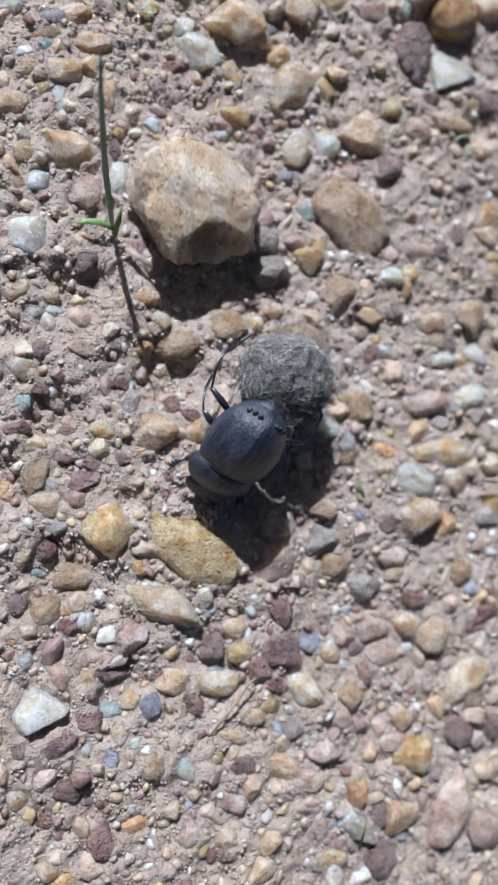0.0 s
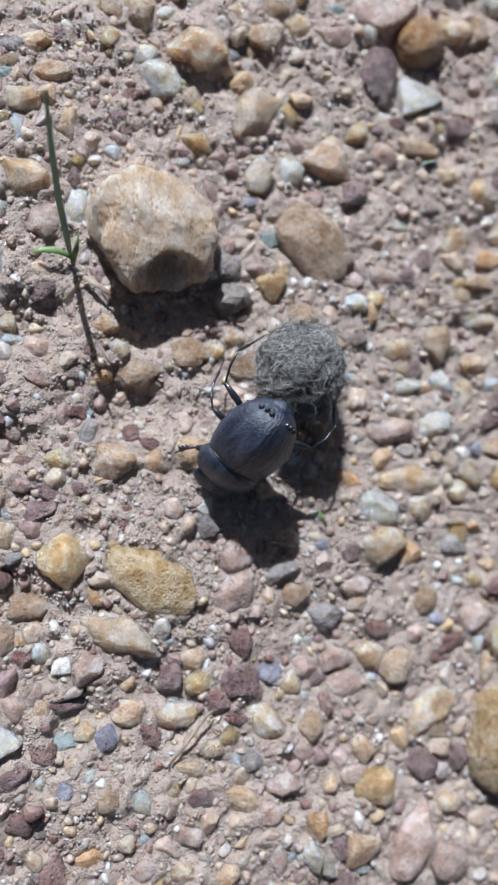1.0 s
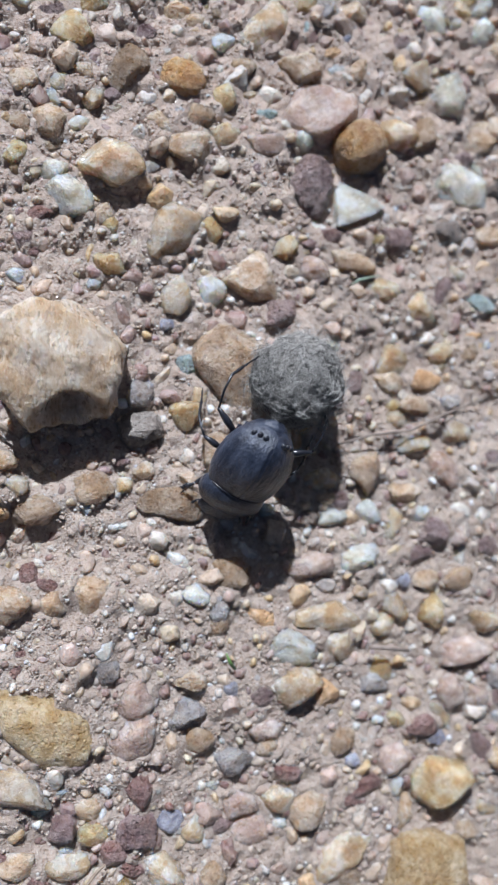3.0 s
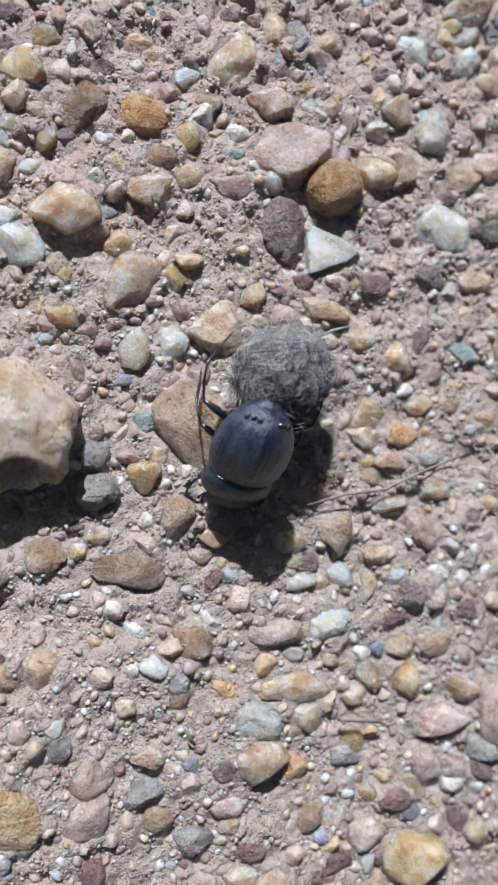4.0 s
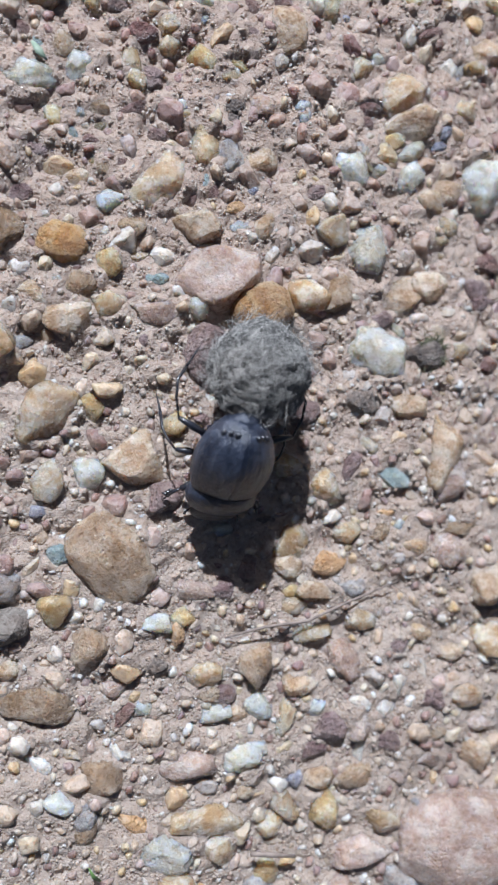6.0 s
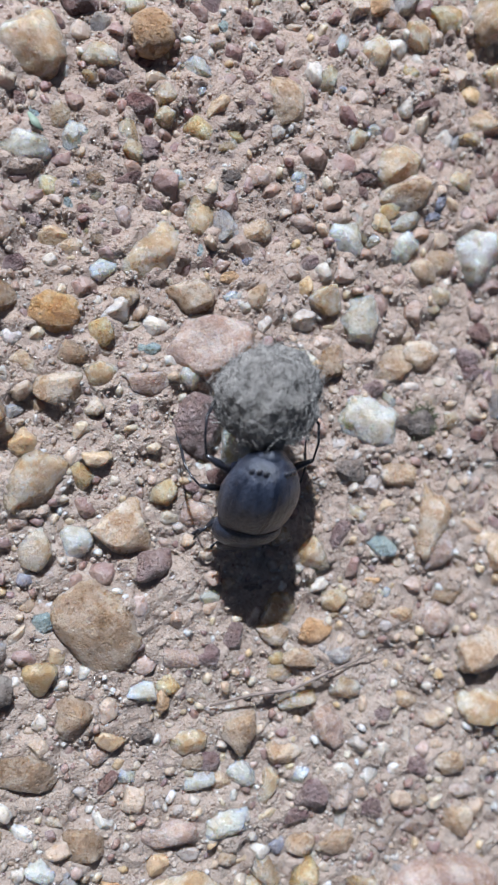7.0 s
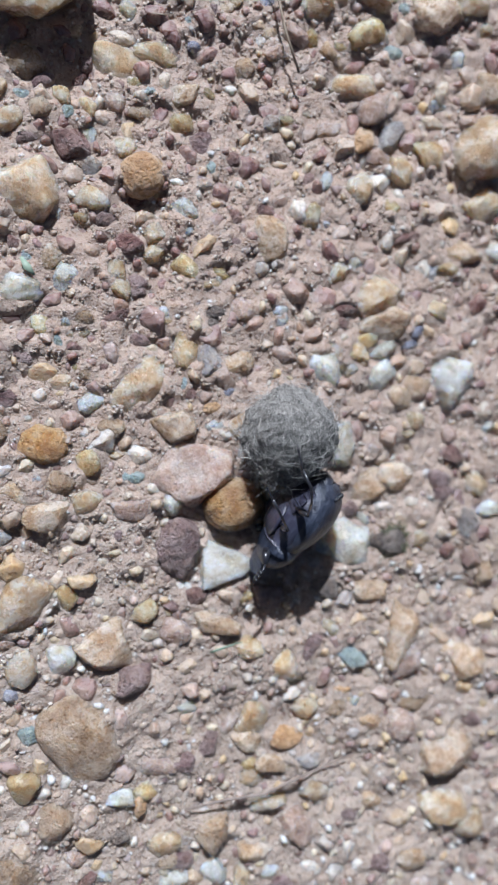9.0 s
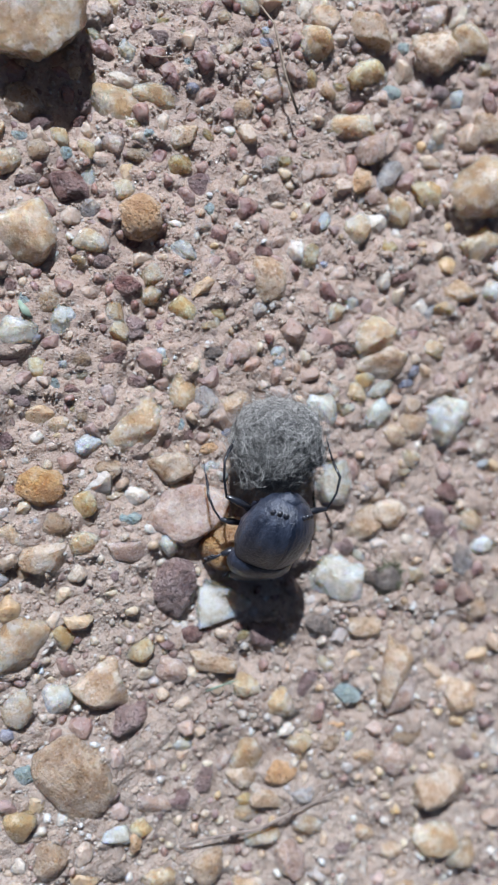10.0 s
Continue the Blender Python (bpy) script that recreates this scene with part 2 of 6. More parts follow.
def soil_material():
    """Pale sandy soil with fine grains."""
    n = Nodes("sandy_soil", rough=0.7, spec=0.8)
    big = n.noise(90.0, 5.0, 0.6)
    mid = n.noise(700.0, 5.0, 0.7)
    fine = n.noise(3600.0, 3.0, 0.7)
    col = n.ramp(big, [(0.3, (0.385, 0.293, 0.228)), (0.55, (0.485, 0.383, 0.305)), (0.75, (0.56, 0.457, 0.372))])
    col = n.mix(n.ramp(mid, [(0.30, (0.45, 0.45, 0.45)), (0.50, (0, 0, 0))]), col, (0.32, 0.235, 0.185))
    col = n.mix(n.ramp(fine, [(0.55, (0, 0, 0)), (0.7, (0.7, 0.7, 0.7))]), col, (0.60, 0.54, 0.47))
    col = n.mix(n.ramp(fine, [(0.30, (0.5, 0.5, 0.5)), (0.40, (0, 0, 0))]), col, (0.22, 0.155, 0.125))
    place = n.node("ShaderNodeSeparateXYZ", Vector=n.co)
    far = n.ramp(n.math("MULTIPLY", n.math("SUBTRACT", n.math("ADD", place.outputs[1], n.math("MULTIPLY", n.noise(30.0, 3.0, 0.6), 0.06)), 0.06), 3.0), [(0.0, (0, 0, 0)), (0.21, (0.6, 0.6, 0.6)), (0.5, (0.6, 0.6, 0.6)), (0.95, (0, 0, 0))])
    col = n.mix(far, col, n.mix(0.75, col, (0.52, 0.355, 0.265)))
    n.color(col)
    glint, facet = n.sparkle(3200.0)
    n.rough(n.math("SUBTRACT", 0.5, n.math("MULTIPLY", glint, 0.38)))
    n.bump(n.math("ADD", n.math("ADD", n.math("MULTIPLY", fine, 0.5), facet), mid), 0.0006, 1.0)
    n.b.inputs["Subsurface Weight"].default_value = 0.5
    n.b.inputs["Subsurface Radius"].default_value = (1.0, 0.8, 0.6)
    n.b.inputs["Subsurface Scale"].default_value = 0.0007
    n.b.inputs["Coat Weight"].default_value = 0.6
    n.b.inputs["Coat Roughness"].default_value = 0.42
    return n.m


def shell_material(name, base, rough, coat=0.0, dusty=0.5, relief=0.00014):
    """Beetle cuticle: nearly black, with faint dust and fine punctures."""
    n = Nodes(name, rough=rough, spec=0.5)
    fine = n.noise(2600.0, 3.0, 0.6)
    long = n.node("ShaderNodeMapping", Vector=n.co, Scale=(1.0, 0.28, 1.0))
    dust = n.noise(700.0, 6.0, 0.75, long.outputs[0])
    col = n.mix(n.ramp(dust, [(0.42, (0, 0, 0)), (0.70, (dusty, dusty, dusty))]), base, (0.12, 0.14, 0.195))
    n.color(col)
    n.rough(n.math("ADD", n.math("MULTIPLY", dust, 0.25), rough - 0.12))
    n.bump(n.math("ADD", n.math("MULTIPLY", fine, 0.5), dust), relief, 0.8)
    n.b.inputs["Coat Weight"].default_value = coat
    n.b.inputs["Coat Roughness"].default_value = 0.38
    return n.m


def plain_material(name, a, b, scale=900.0, rough=0.6, bump=0.0001):
    n = Nodes(name, rough=rough)
    f = n.noise(scale, 4.0, 0.65)
    n.color(n.ramp(f, [(0.3, a), (0.7, b)]))
    n.bump(f, bump, 0.7)
    return n.m


def hair_material():
    n = Nodes("matted_hair", rough=0.55, spec=0.4)
    geo = n.t.nodes.new("ShaderNodeNewGeometry")
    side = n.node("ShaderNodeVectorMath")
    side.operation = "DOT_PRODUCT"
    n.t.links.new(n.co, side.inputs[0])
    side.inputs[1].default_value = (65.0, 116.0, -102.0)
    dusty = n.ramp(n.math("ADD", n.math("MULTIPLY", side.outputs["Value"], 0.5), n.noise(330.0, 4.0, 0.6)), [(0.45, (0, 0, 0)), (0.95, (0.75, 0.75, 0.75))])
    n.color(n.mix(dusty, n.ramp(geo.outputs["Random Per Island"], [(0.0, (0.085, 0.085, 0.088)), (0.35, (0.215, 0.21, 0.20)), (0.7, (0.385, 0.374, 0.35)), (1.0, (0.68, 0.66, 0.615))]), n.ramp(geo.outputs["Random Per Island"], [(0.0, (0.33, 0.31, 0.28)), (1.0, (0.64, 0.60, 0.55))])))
    return n.m


SOIL, GRAVEL, GRIT = soil_material(), gravel_material(), grit_material()
SHELL = shell_material("wing_case_shell", (0.009, 0.013, 0.026), 0.34, 0.35, 0.5, 0.00030)
BELLY = shell_material("belly_shell", (0.030, 0.029, 0.050), 0.24, 0.8, 0.3, 0.00020)
SHELL_GLOSS = shell_material("glossy_shell", (0.012, 0.012, 0.016), 0.18, 0.6, 0.12, 0.00004)
DUNG = plain_material("dung_core", (0.08, 0.077, 0.07), (0.26, 0.255, 0.24), 700.0, 0.85, 0.0006)
HAIR = hair_material()
BLADE = plain_material("grass_green", (0.22, 0.34, 0.20), (0.30, 0.43, 0.26), 500.0, 0.4)
LEAF = plain_material("leaf_green", (0.13, 0.23, 0.07), (0.26, 0.40, 0.13), 700.0, 0.45)
PALE_LEAF = plain_material("leaf_faded", (0.20, 0.28, 0.20), (0.36, 0.43, 0.32), 700.0, 0.5)
STRAW = plain_material("dry_straw", (0.22, 0.16, 0.11), (0.42, 0.34, 0.25), 900.0, 0.6)
MOSS = plain_material("dry_moss", (0.06, 0.065, 0.035), (0.17, 0.17, 0.10), 900.0, 0.8)
TWIG = plain_material("dry_root", (0.15, 0.115, 0.095), (0.34, 0.275, 0.23), 900.0, 0.7)


# ---- mesh helpers ----
def mesh_object(name, verts, faces, material, smooth=True):
    me = bpy.data.meshes.new(name)
    me.from_pydata([tuple(v) for v in verts], [], [tuple(f) for f in faces])
    me.polygons.foreach_set("use_smooth", [smooth] * len(me.polygons))
    me.materials.append(material)
    me.update()
    return new(name, me)


def part(name, verts, faces, material, parent, label=""):
    ob = mesh_object(name, verts, faces, material)
    ob.parent = parent
    return tagged(ob, label)


def ico(sub):
    bm = bmesh.new()
    bmesh.ops.create_icosphere(bm, subdivisions=sub, radius=1.0)
    v = np.array([p.co[:] for p in bm.verts])
    f = np.array([[q.index for q in p.verts] for p in bm.faces])
    bm.free()
    return v, f


ICO = {k: ico(k) for k in (1, 2, 3, 4, 5, 6)}


def rounded(v, f, times):
    """Worn edges: each corner drawn towards the mean of its neighbours."""
    a, b = np.concatenate([f[:, 0], f[:, 1], f[:, 2]]), np.concatenate([f[:, 1], f[:, 2], f[:, 0]])
    n = np.bincount(a, minlength=len(v))[:, None]
    for _ in range(times):
        v = 0.4 * v + 0.6 * np.stack([np.bincount(a, v[b, k], len(v)) for k in range(3)], 1) / n
    return v


def lattice(ix, iy, seed):
    h = (ix * 374761393 + iy * 668265263 + seed * 144665) & 0xFFFFFFFF
    h = ((h ^ (h >> 13)) * 1274126177) & 0xFFFFFFFF
    return ((h ^ (h >> 16)) & 0xFFFF) / 65535.0


def value_noise(x, y, seed):
    ix, iy = np.floor(x).astype(np.int64), np.floor(y).astype(np.int64)
    fx, fy = x - ix, y - iy
    fx, fy = fx * fx * (3 - 2 * fx), fy * fy * (3 - 2 * fy)
    a, b = lattice(ix, iy, seed), lattice(ix + 1, iy, seed)
    c, d = lattice(ix, iy + 1, seed), lattice(ix + 1, iy + 1, seed)
    return (a * (1 - fx) + b * fx) * (1 - fy) + (c * (1 - fx) + d * fx) * fy - 0.5


# hollows in the soil: plan place, size and depth in mm
PITS = [(19.1, 13.2, 4.3, 2.2), (8.3, 22.8, 4.1, 1.6), (4.1, 7.7, 3.1, 1.5), (6.5, -10.0, 3.4, 1.5), (13.8, -24.7, 3.1, 1.3), (20.7, 23.5, 4.8, 1.0), (31.8, 116.3, 6.2, 1.4), (42.7, 99.8, 3.4, 1.5), (44.6, 93.1, 3.4, 1.2), (33.3, 104.2, 4.1, 1.2), (62.1, 50.4, 2.8, 1.2)]


def soil_height(x, y):
    """Height of the bare soil in mm at plan places in mm."""
    x, y = np.asarray(x, float), np.asarray(y, float)
    lumps = 1.3 * value_noise(x / 22, y / 22, 1) + 1.3 * value_noise(x / 6.5, y / 6.5, 2)
    crumbs = 0.95 * value_noise(x / 2.4, y / 2.4, 3) + 0.7 * value_noise(x / 1.15, y / 1.15, 4) + 0.45 * value_noise(x / 0.6, y / 0.6, 5)
    for px, py, size, depth in PITS:
        lumps = lumps - depth * np.exp(-(((x - px) ** 2 + (y - py) ** 2) / size ** 2) ** 2)
    return lumps + crumbs + 0.25


def wobble(v, r, freq, amp, terms=6):
    out = np.zeros(len(v))
    for _ in range(terms):
        k = r.normal(size=3) * freq
        out += np.sin(v @ k + r.uniform(0, 6.28))
    return out * amp / math.sqrt(terms)


def stone_shape(length, width, height, angular, seed, sub, facets=(), dents=()):
    """A water-worn or broken stone: a bulged form, cut by facets, with lumps and chips."""
    r = np.random.default_rng(seed)
    v = ICO[sub][0]
    sharp = max(angular, 0.0)
    p = 2.0 + 1.6 * sharp + r.uniform(0, 0.5)
    v = v / (np.abs(v) ** p).sum(1, keepdims=True) ** (1 / p)
    v = v * (1 + wobble(v, r, 1.7, 0.03 + 0.18 * min(sharp, 0.4))[:, None])
    for _ in range(0 if len(facets) else int(7 + 10 * angular)):
        q = r.normal(size=3)
        q[2] = abs(q[2]) * 0.7
        q /= np.linalg.norm(q)
        d = r.uniform(0.60, 0.92) if angular > 0.3 else r.uniform(0.84, 1.0)
        over = np.maximum(0.0, v @ q - d)
        v = v - (over * (0.72 + 0.26 * angular))[:, None] * q
    for turn, d, slope in facets:
        q = np.array([math.cos(radians(turn)), math.sin(radians(turn)), slope])
        d = d / np.linalg.norm(q)
        q /= np.linalg.norm(q)
        v = v - 0.9 * np.maximum(0.0, v @ q - d)[:, None] * q
    for x, y, z, size, depth in dents:
        d = v - np.array([x, y, z])
        near = np.exp(-((d ** 2).sum(1) / size ** 2) ** 2)
        v = v - near[:, None] * depth * np.array([x, y, z]) / math.sqrt(x * x + y * y + z * z)
    v = rounded(v, ICO[sub][1], {4: 2, 5: 4, 6: 8}.get(sub, 0))
    if len(facets) and length > 12:
        for f, p, h in ((5.0, 0.6, 0.035), (11.0, 2.0, 0.02)):
            v[:, 2] -= h * np.abs(np.sin(v[:, 0] * f + 0.9 * np.sin(v[:, 1] * 2.3 + p) + p)) ** 0.5 * (v[:, 2] > 0)
        v = v * (1 + wobble(v, r, 7.0, 0.02, 9)[:, None])
    v = v * (1 + wobble(v, r, 5.0, 0.02 + 0.028 * sharp)[:, None])
    if sub > 2:
        v = v * (1 + wobble(v, r, 13.0, 0.008 + 0.012 * sharp, 10)[:, None])
    if sub > 3:
        ridge = np.abs(wobble(v, r, 9.0, 0.03, 8))
        v = v * (1 - ridge[:, None] * (0.3 + 0.6 * sharp))
        v = v * (1 + wobble(v, r, 34.0, 0.004 + 0.006 * sharp, 14)[:, None])
    for _ in range(int(4 + 9 * angular) if not len(facets) else 5):
        q = r.normal(size=3)
        q[2] = abs(q[2])
        q /= np.linalg.norm(q)
        d = v @ q
        v = v - np.maximum(0.0, d - d.max() * r.uniform(0.90, 0.98))[:, None] * q
    if not len(facets):
        lo, hi = v.min(0), v.max(0)
        v = (v - (lo + hi) / 2) / ((hi - lo) / 2)
    return v * np.array([length, width, height]) / 2


STONES = []          # plan ellipses of the placed stones, to keep the gravel clear of them


def stone(kind, x, y, length, width, turn, angular=0.3, rise=0.55, name="", facets=(), dents=()):
    """One stone of its own: plan place and size in mm, turn of its long side from +x in degrees; rise: how much of its width it stands up."""
    seed = int(abs(x) * 977 + abs(y) * 1361) % 99991
    label, material, plain = KINDS[kind]
    name = name or plain
    rise = rise * 0.86 if length < 8 else rise
    height = width * (rise + 0.4)
    sub = 6 if length > 12 else 5 if length > 4 else 4 if length > 1.7 else 3
    v = stone_shape(length * 1.12, width * 1.12, height, angular, seed, sub, facets, dents)
    r = np.random.default_rng(seed)
    ob = mesh_object(name, v * MM, ICO[sub][1], material)
    z = (float(soil_height(x, y)) - 0.25) * 0.7 - 0.12 + width * rise - height / 2
    ob.matrix_world = pose(x * MM, y * MM, z * MM, r.uniform(-9, 9) * (0 if len(facets) else 1), r.uniform(-9, 9) * (0 if len(facets) else 1), turn)
    STONES.append((x, y, length / 2, width / 2, radians(turn)))
    return tagged(ob, label, "rock" if name == "rock" else "soil clod" if name == "soil_clod" else "pebble", name.replace("_", " ") + "s lying in the soil")


def tube(points, radii, sides=6):
    """Rounded tube along points, with its radius at each."""
    pts = [Vector(p) for p in points]
    verts, faces = [], []
    ref = Vector((0.13, 0.21, 0.97))
    for i, p in enumerate(pts):
        d = (pts[min(i + 1, len(pts) - 1)] - pts[max(i - 1, 0)]).normalized()
        a = d.cross(ref)
        a = a.normalized() if a.length > 1e-6 else d.orthogonal().normalized()
        b = d.cross(a)
        for k in range(sides):
            w = 2 * math.pi * k / sides
            verts.append(p + (a * math.cos(w) + b * math.sin(w)) * radii[i])
    for i in range(len(pts) - 1):
        for k in range(sides):
            q = (k + 1) % sides
            faces.append((i * sides + k, i * sides + q, (i + 1) * sides + q, (i + 1) * sides + k))
    faces.append(tuple(reversed(range(sides))))
    faces.append(tuple((len(pts) - 1) * sides + k for k in range(sides)))
    return verts, faces


def joined(pieces):
    verts, faces = [], []
    for v, f in pieces:
        n = len(verts)
        verts += list(v)
        faces += [tuple(i + n for i in q) for q in f]
    return verts, faces


# ---- ground: one sheet to the horizon, fine where it is seen ----
def axis_steps(lo, hi, step):
    near = list(np.arange(lo, hi + step / 2, step))
    d, a, b, out_lo, out_hi = step * 2, near[0], near[-1], [], []
    while d < 60000:
        a, b = a - d, b + d
        out_lo.append(a), out_hi.append(b)
        d *= 1.6
    return np.array(out_lo[::-1] + near + out_hi)


SHEET = []


def sheet_height(x, y):
    """Height in mm of the finished ground sheet."""
    xs, ys, gz = SHEET[0]
    return float(gz[min(np.searchsorted(ys, y), len(ys) - 1), min(np.searchsorted(xs, x), len(xs) - 1)])


def make_ground():
    xs, ys = axis_steps(-16, 118, 0.34), axis_steps(-68, 152, 0.34)
    gx, gy = np.meshgrid(xs, ys)
    gz = soil_height(gx, gy)
    # soil banked against the stones
    bank, ragged = np.zeros_like(gz), np.clip(0.45 + 1.1 * value_noise(gx / 1.6, gy / 1.6, 31) + 0.7 * value_noise(gx / 5, gy / 5, 32), 0, 1)
    for x, y, a, w, t in STONES:
        i0, i1 = np.searchsorted(xs, (x - a * 1.6 - 1, x + a * 1.6 + 1))
        j0, j1 = np.searchsorted(ys, (y - a * 1.6 - 1, y + a * 1.6 + 1))
        dx, dy = gx[j0:j1, i0:i1] - x, gy[j0:j1, i0:i1] - y
        u, v = (dx * math.cos(t) + dy * math.sin(t)) / a, (-dx * math.sin(t) + dy * math.cos(t)) / w
        rim = np.exp(-((np.sqrt(u * u + v * v) - 0.95) / 0.28) ** 2) * min(0.8, 0.26 * w)
        bank[j0:j1, i0:i1] = np.maximum(bank[j0:j1, i0:i1], rim)
    gz = gz + bank * ragged + bank * 0.5 * value_noise(gx / 0.8, gy / 0.8, 33)
    SHEET.append((xs, ys, gz))
    n, m = len(xs), len(ys)
    verts = np.stack([gx.ravel(), gy.ravel(), gz.ravel()], 1) * MM
    i = np.arange((m - 1) * n).reshape(m - 1, n)[:, :-1].ravel()
    faces = np.stack([i, i + 1, i + n + 1, i + n], 1)
    me = bpy.data.meshes.new("ground")
    me.vertices.add(len(verts)), me.vertices.foreach_set("co", verts.ravel())
    me.loops.add(len(faces) * 4), me.loops.foreach_set("vertex_index", faces.ravel())
    me.polygons.add(len(faces)), me.polygons.foreach_set("loop_start", np.arange(len(faces)) * 4)
    me.update(calc_edges=True)
    me.polygons.foreach_set("use_smooth", [True] * len(faces))
    me.materials.append(SOIL)
    tagged(new("ground", me), "pale sandy soil strewn with fine gravel", "ground", kind="structure")


# ---- stones told apart one by one ----
stone("pale", 21.5, 33.8, 16.2, 15.9, 7, 0.60, 0.56, name="rock", facets=[(0, 0.86, 0.18), (45, 0.78, 0.18), (105, 0.94, 0.18), (150, 0.98, 0.18), (180, 0.86, 0.18), (212, 0.72, -0.15), (265, 0.74, -0.4), (315, 0.72, -0.35), (347, 0.82, 0.1), (80, 3.2, 4), (255, 3.1, 4), (20, 1.7, 1.6), (170, 1.7, 1.4), (272, 1.12, 0.85), (228, 1.3, 0.95), (318, 1.28, 0.95)], dents=[(0.10, -0.72, 0.45, 0.34, 0.42)])
stone("amber", 58.0, 65.7, 6.9, 6.0, 25, -0.7, 0.80)
stone("brown", 43.2, 35.4, 10.9, 8.5, -47, 0.24, 0.30)
stone("white", 39.5, 44.8, 3.7, 3.8, 2, 0.52, 0.50)
stone("teal", 36.6, 35.4, 3.1, 3.1, 0, 0.60, 0.50)
stone("tan", 44.3, 46.5, 6.6, 6.1, 23, 0.48, 0.40)
stone("yellow", 36.9, 29.5, 3.8, 3.7, 45, 0.44, 0.60)
stone("white", 48.2, 28.1, 4.0, 3.0, 10, 0.76, 0.50)
stone("orange", 51.1, 27.3, 1.8, 3.5, 9, 0.36, 0.50)
stone("brown", 41.0, 24.7, 4.7, 6.5, -2, 0.52, 0.40)
stone("white", 73.3, 62.1, 9.6, 6.5, -14, 0.68, 0.40)
stone("cream", 34.3, 51.5, 7.5, 5.8, 82, 0.44, 0.45)
stone("white", -1.0, 55.9, 3.0, 2.1, 21, 0.50, 0.50)
stone("tan", 8.0, 53.1, 5.7, 3.4, 5, 0.44, 0.45)
stone("teal", 3.0, 51.9, 2.4, 1.8, 10, 0.68, 0.50)
stone("tan", 1.1, 48.9, 2.9, 2.7, 10, 0.36, 0.50)
stone("cream", 5.1, 49.1, 4.5, 3.5, 10, 0.44, 0.50)
stone("yellow", 2.8, 46.3, 2.4, 1.9, 47, 0.50, 0.50)
stone("white", 4.7, 45.2, 4.1, 1.7, 90, 0.28, 0.50)
stone("tan", -0.7, 44.0, 3.8, 3.8, -24, 0.50, 0.50)
stone("tan", 10.4, 46.7, 4.0, 2.9, 87, 0.50, 0.50)
stone("cream", 1.1, 38.7, 3.2, 2.7, 8, 0.50, 0.50)
stone("cream", 6.2, 39.2, 6.4, 4.7, -5, 0.52, 0.50)
stone("white", 2.7, 35.4, 2.9, 2.8, 7, 0.52, 0.50)
stone("pink", 8.1, 34.6, 4.3, 4.0, 7, 0.44, 0.55)
stone("white", 11.9, 36.9, 5.5, 3.0, 86, 0.60, 0.50)
stone("tan", 0.5, 34.8, 2.6, 2.2, -14, 0.50, 0.50)
stone("cream", -1.3, 33.2, 2.8, 1.9, 92, 0.50, 0.50)
stone("purple", 11.6, 40.6, 2.9, 1.7, 82, 0.50, 0.50)
stone("white", 16.0, 44.3, 2.2, 1.9, -12, 0.60, 0.50)
stone("white", 21.5, 54.4, 6.2, 4.9, -35, 0.84, 0.50)
stone("white", 19.7, 57.0, 3.4, 2.6, 11, 0.76, 0.50)
stone("cream", 26.5, 58.9, 6.9, 6.4, -30, 0.48, 0.60)
stone("red", 18.5, 51.8, 3.6, 2.2, 10, 0.76, 0.50)
stone("purple", 16.6, 48.6, 2.6, 2.2, 91, 0.68, 0.50)
stone("red", 17.8, 47.2, 1.7, 1.5, 9, 0.68, 0.50)
stone("yellow", 26.6, 51.2, 2.5, 2.1, 91, 0.44, 0.50)
stone("tan", 25.5, 52.6, 3.2, 2.8, 10, 0.60, 0.50)
stone("yellow", 26.8, 46.9, 3.6, 3.2, 9, 0.60, 0.50)
stone("yellow", 15.3, 58.4, 3.3, 2.2, 51, 0.50, 0.50)
stone("brown", 19.3, 60.1, 3.2, 1.9, 11, 0.50, 0.50)
stone("purple", 9.5, 58.0, 1.9, 1.8, 11, 0.50, 0.50)
stone("red", 12.4, 56.1, 2.1, 1.3, 73, 0.50, 0.50)
stone("tan", 6.5, 56.3, 4.2, 2.8, 11, 0.50, 0.50)
stone("grey", 3.2, 55.7, 4.0, 2.2, 11, 0.50, 0.50)
stone("white", 25.0, 44.3, 1.7, 1.5, 8, 0.50, 0.50)
stone("yellow", 11.9, 42.7, 1.8, 1.3, 8, 0.50, 0.50)
stone("brown", 2.8, 53.2, 4.0, 1.9, 11, 0.50, 0.50)
stone("purple", 51.7, 59.8, 6.9, 5.6, 80, 0.64, 0.60)
stone("white", 57.7, 58.3, 7.6, 7.4, 5, 0.44, 0.42, name="quartz_pebble", facets=[(182, 0.62, 0.1), (63, 0.45, 0.15), (-66, 0.43, -0.05), (90, 2.3, 5)])
stone("white", 50.1, 65.0, 2.8, 2.5, -30, 0.84, 0.95)
stone("cream", 35.0, 44.0, 5.0, 3.7, 61, 0.52, 0.50)
stone("yellow", 48.7, 51.3, 3.4, 3.5, -37, 0.50, 0.50)
stone("purple", 52.2, 52.4, 2.7, 1.5, -0, 0.50, 0.50)
stone("red", 55.1, 53.7, 3.2, 2.2, 9, 0.50, 0.50)
stone("yellow", 61.1, 54.0, 2.9, 1.3, 22, 0.50, 0.50)
stone("purple", 64.3, 54.2, 4.1, 3.3, 9, 0.52, 0.60)
stone("tan", 57.8, 50.4, 5.9, 2.6, -15, 0.50, 0.50)
stone("pink", 52.6, 49.2, 4.4, 3.6, 8, 0.50, 0.50)
stone("cream", 62.8, 47.5, 4.3, 3.4, 8, 0.50, 0.50)
stone("purple", 48.3, 42.7, 4.8, 3.7, 8, 0.68, 0.50)
stone("white", 55.8, 39.4, 3.0, 1.7, 7, 0.50, 0.50)
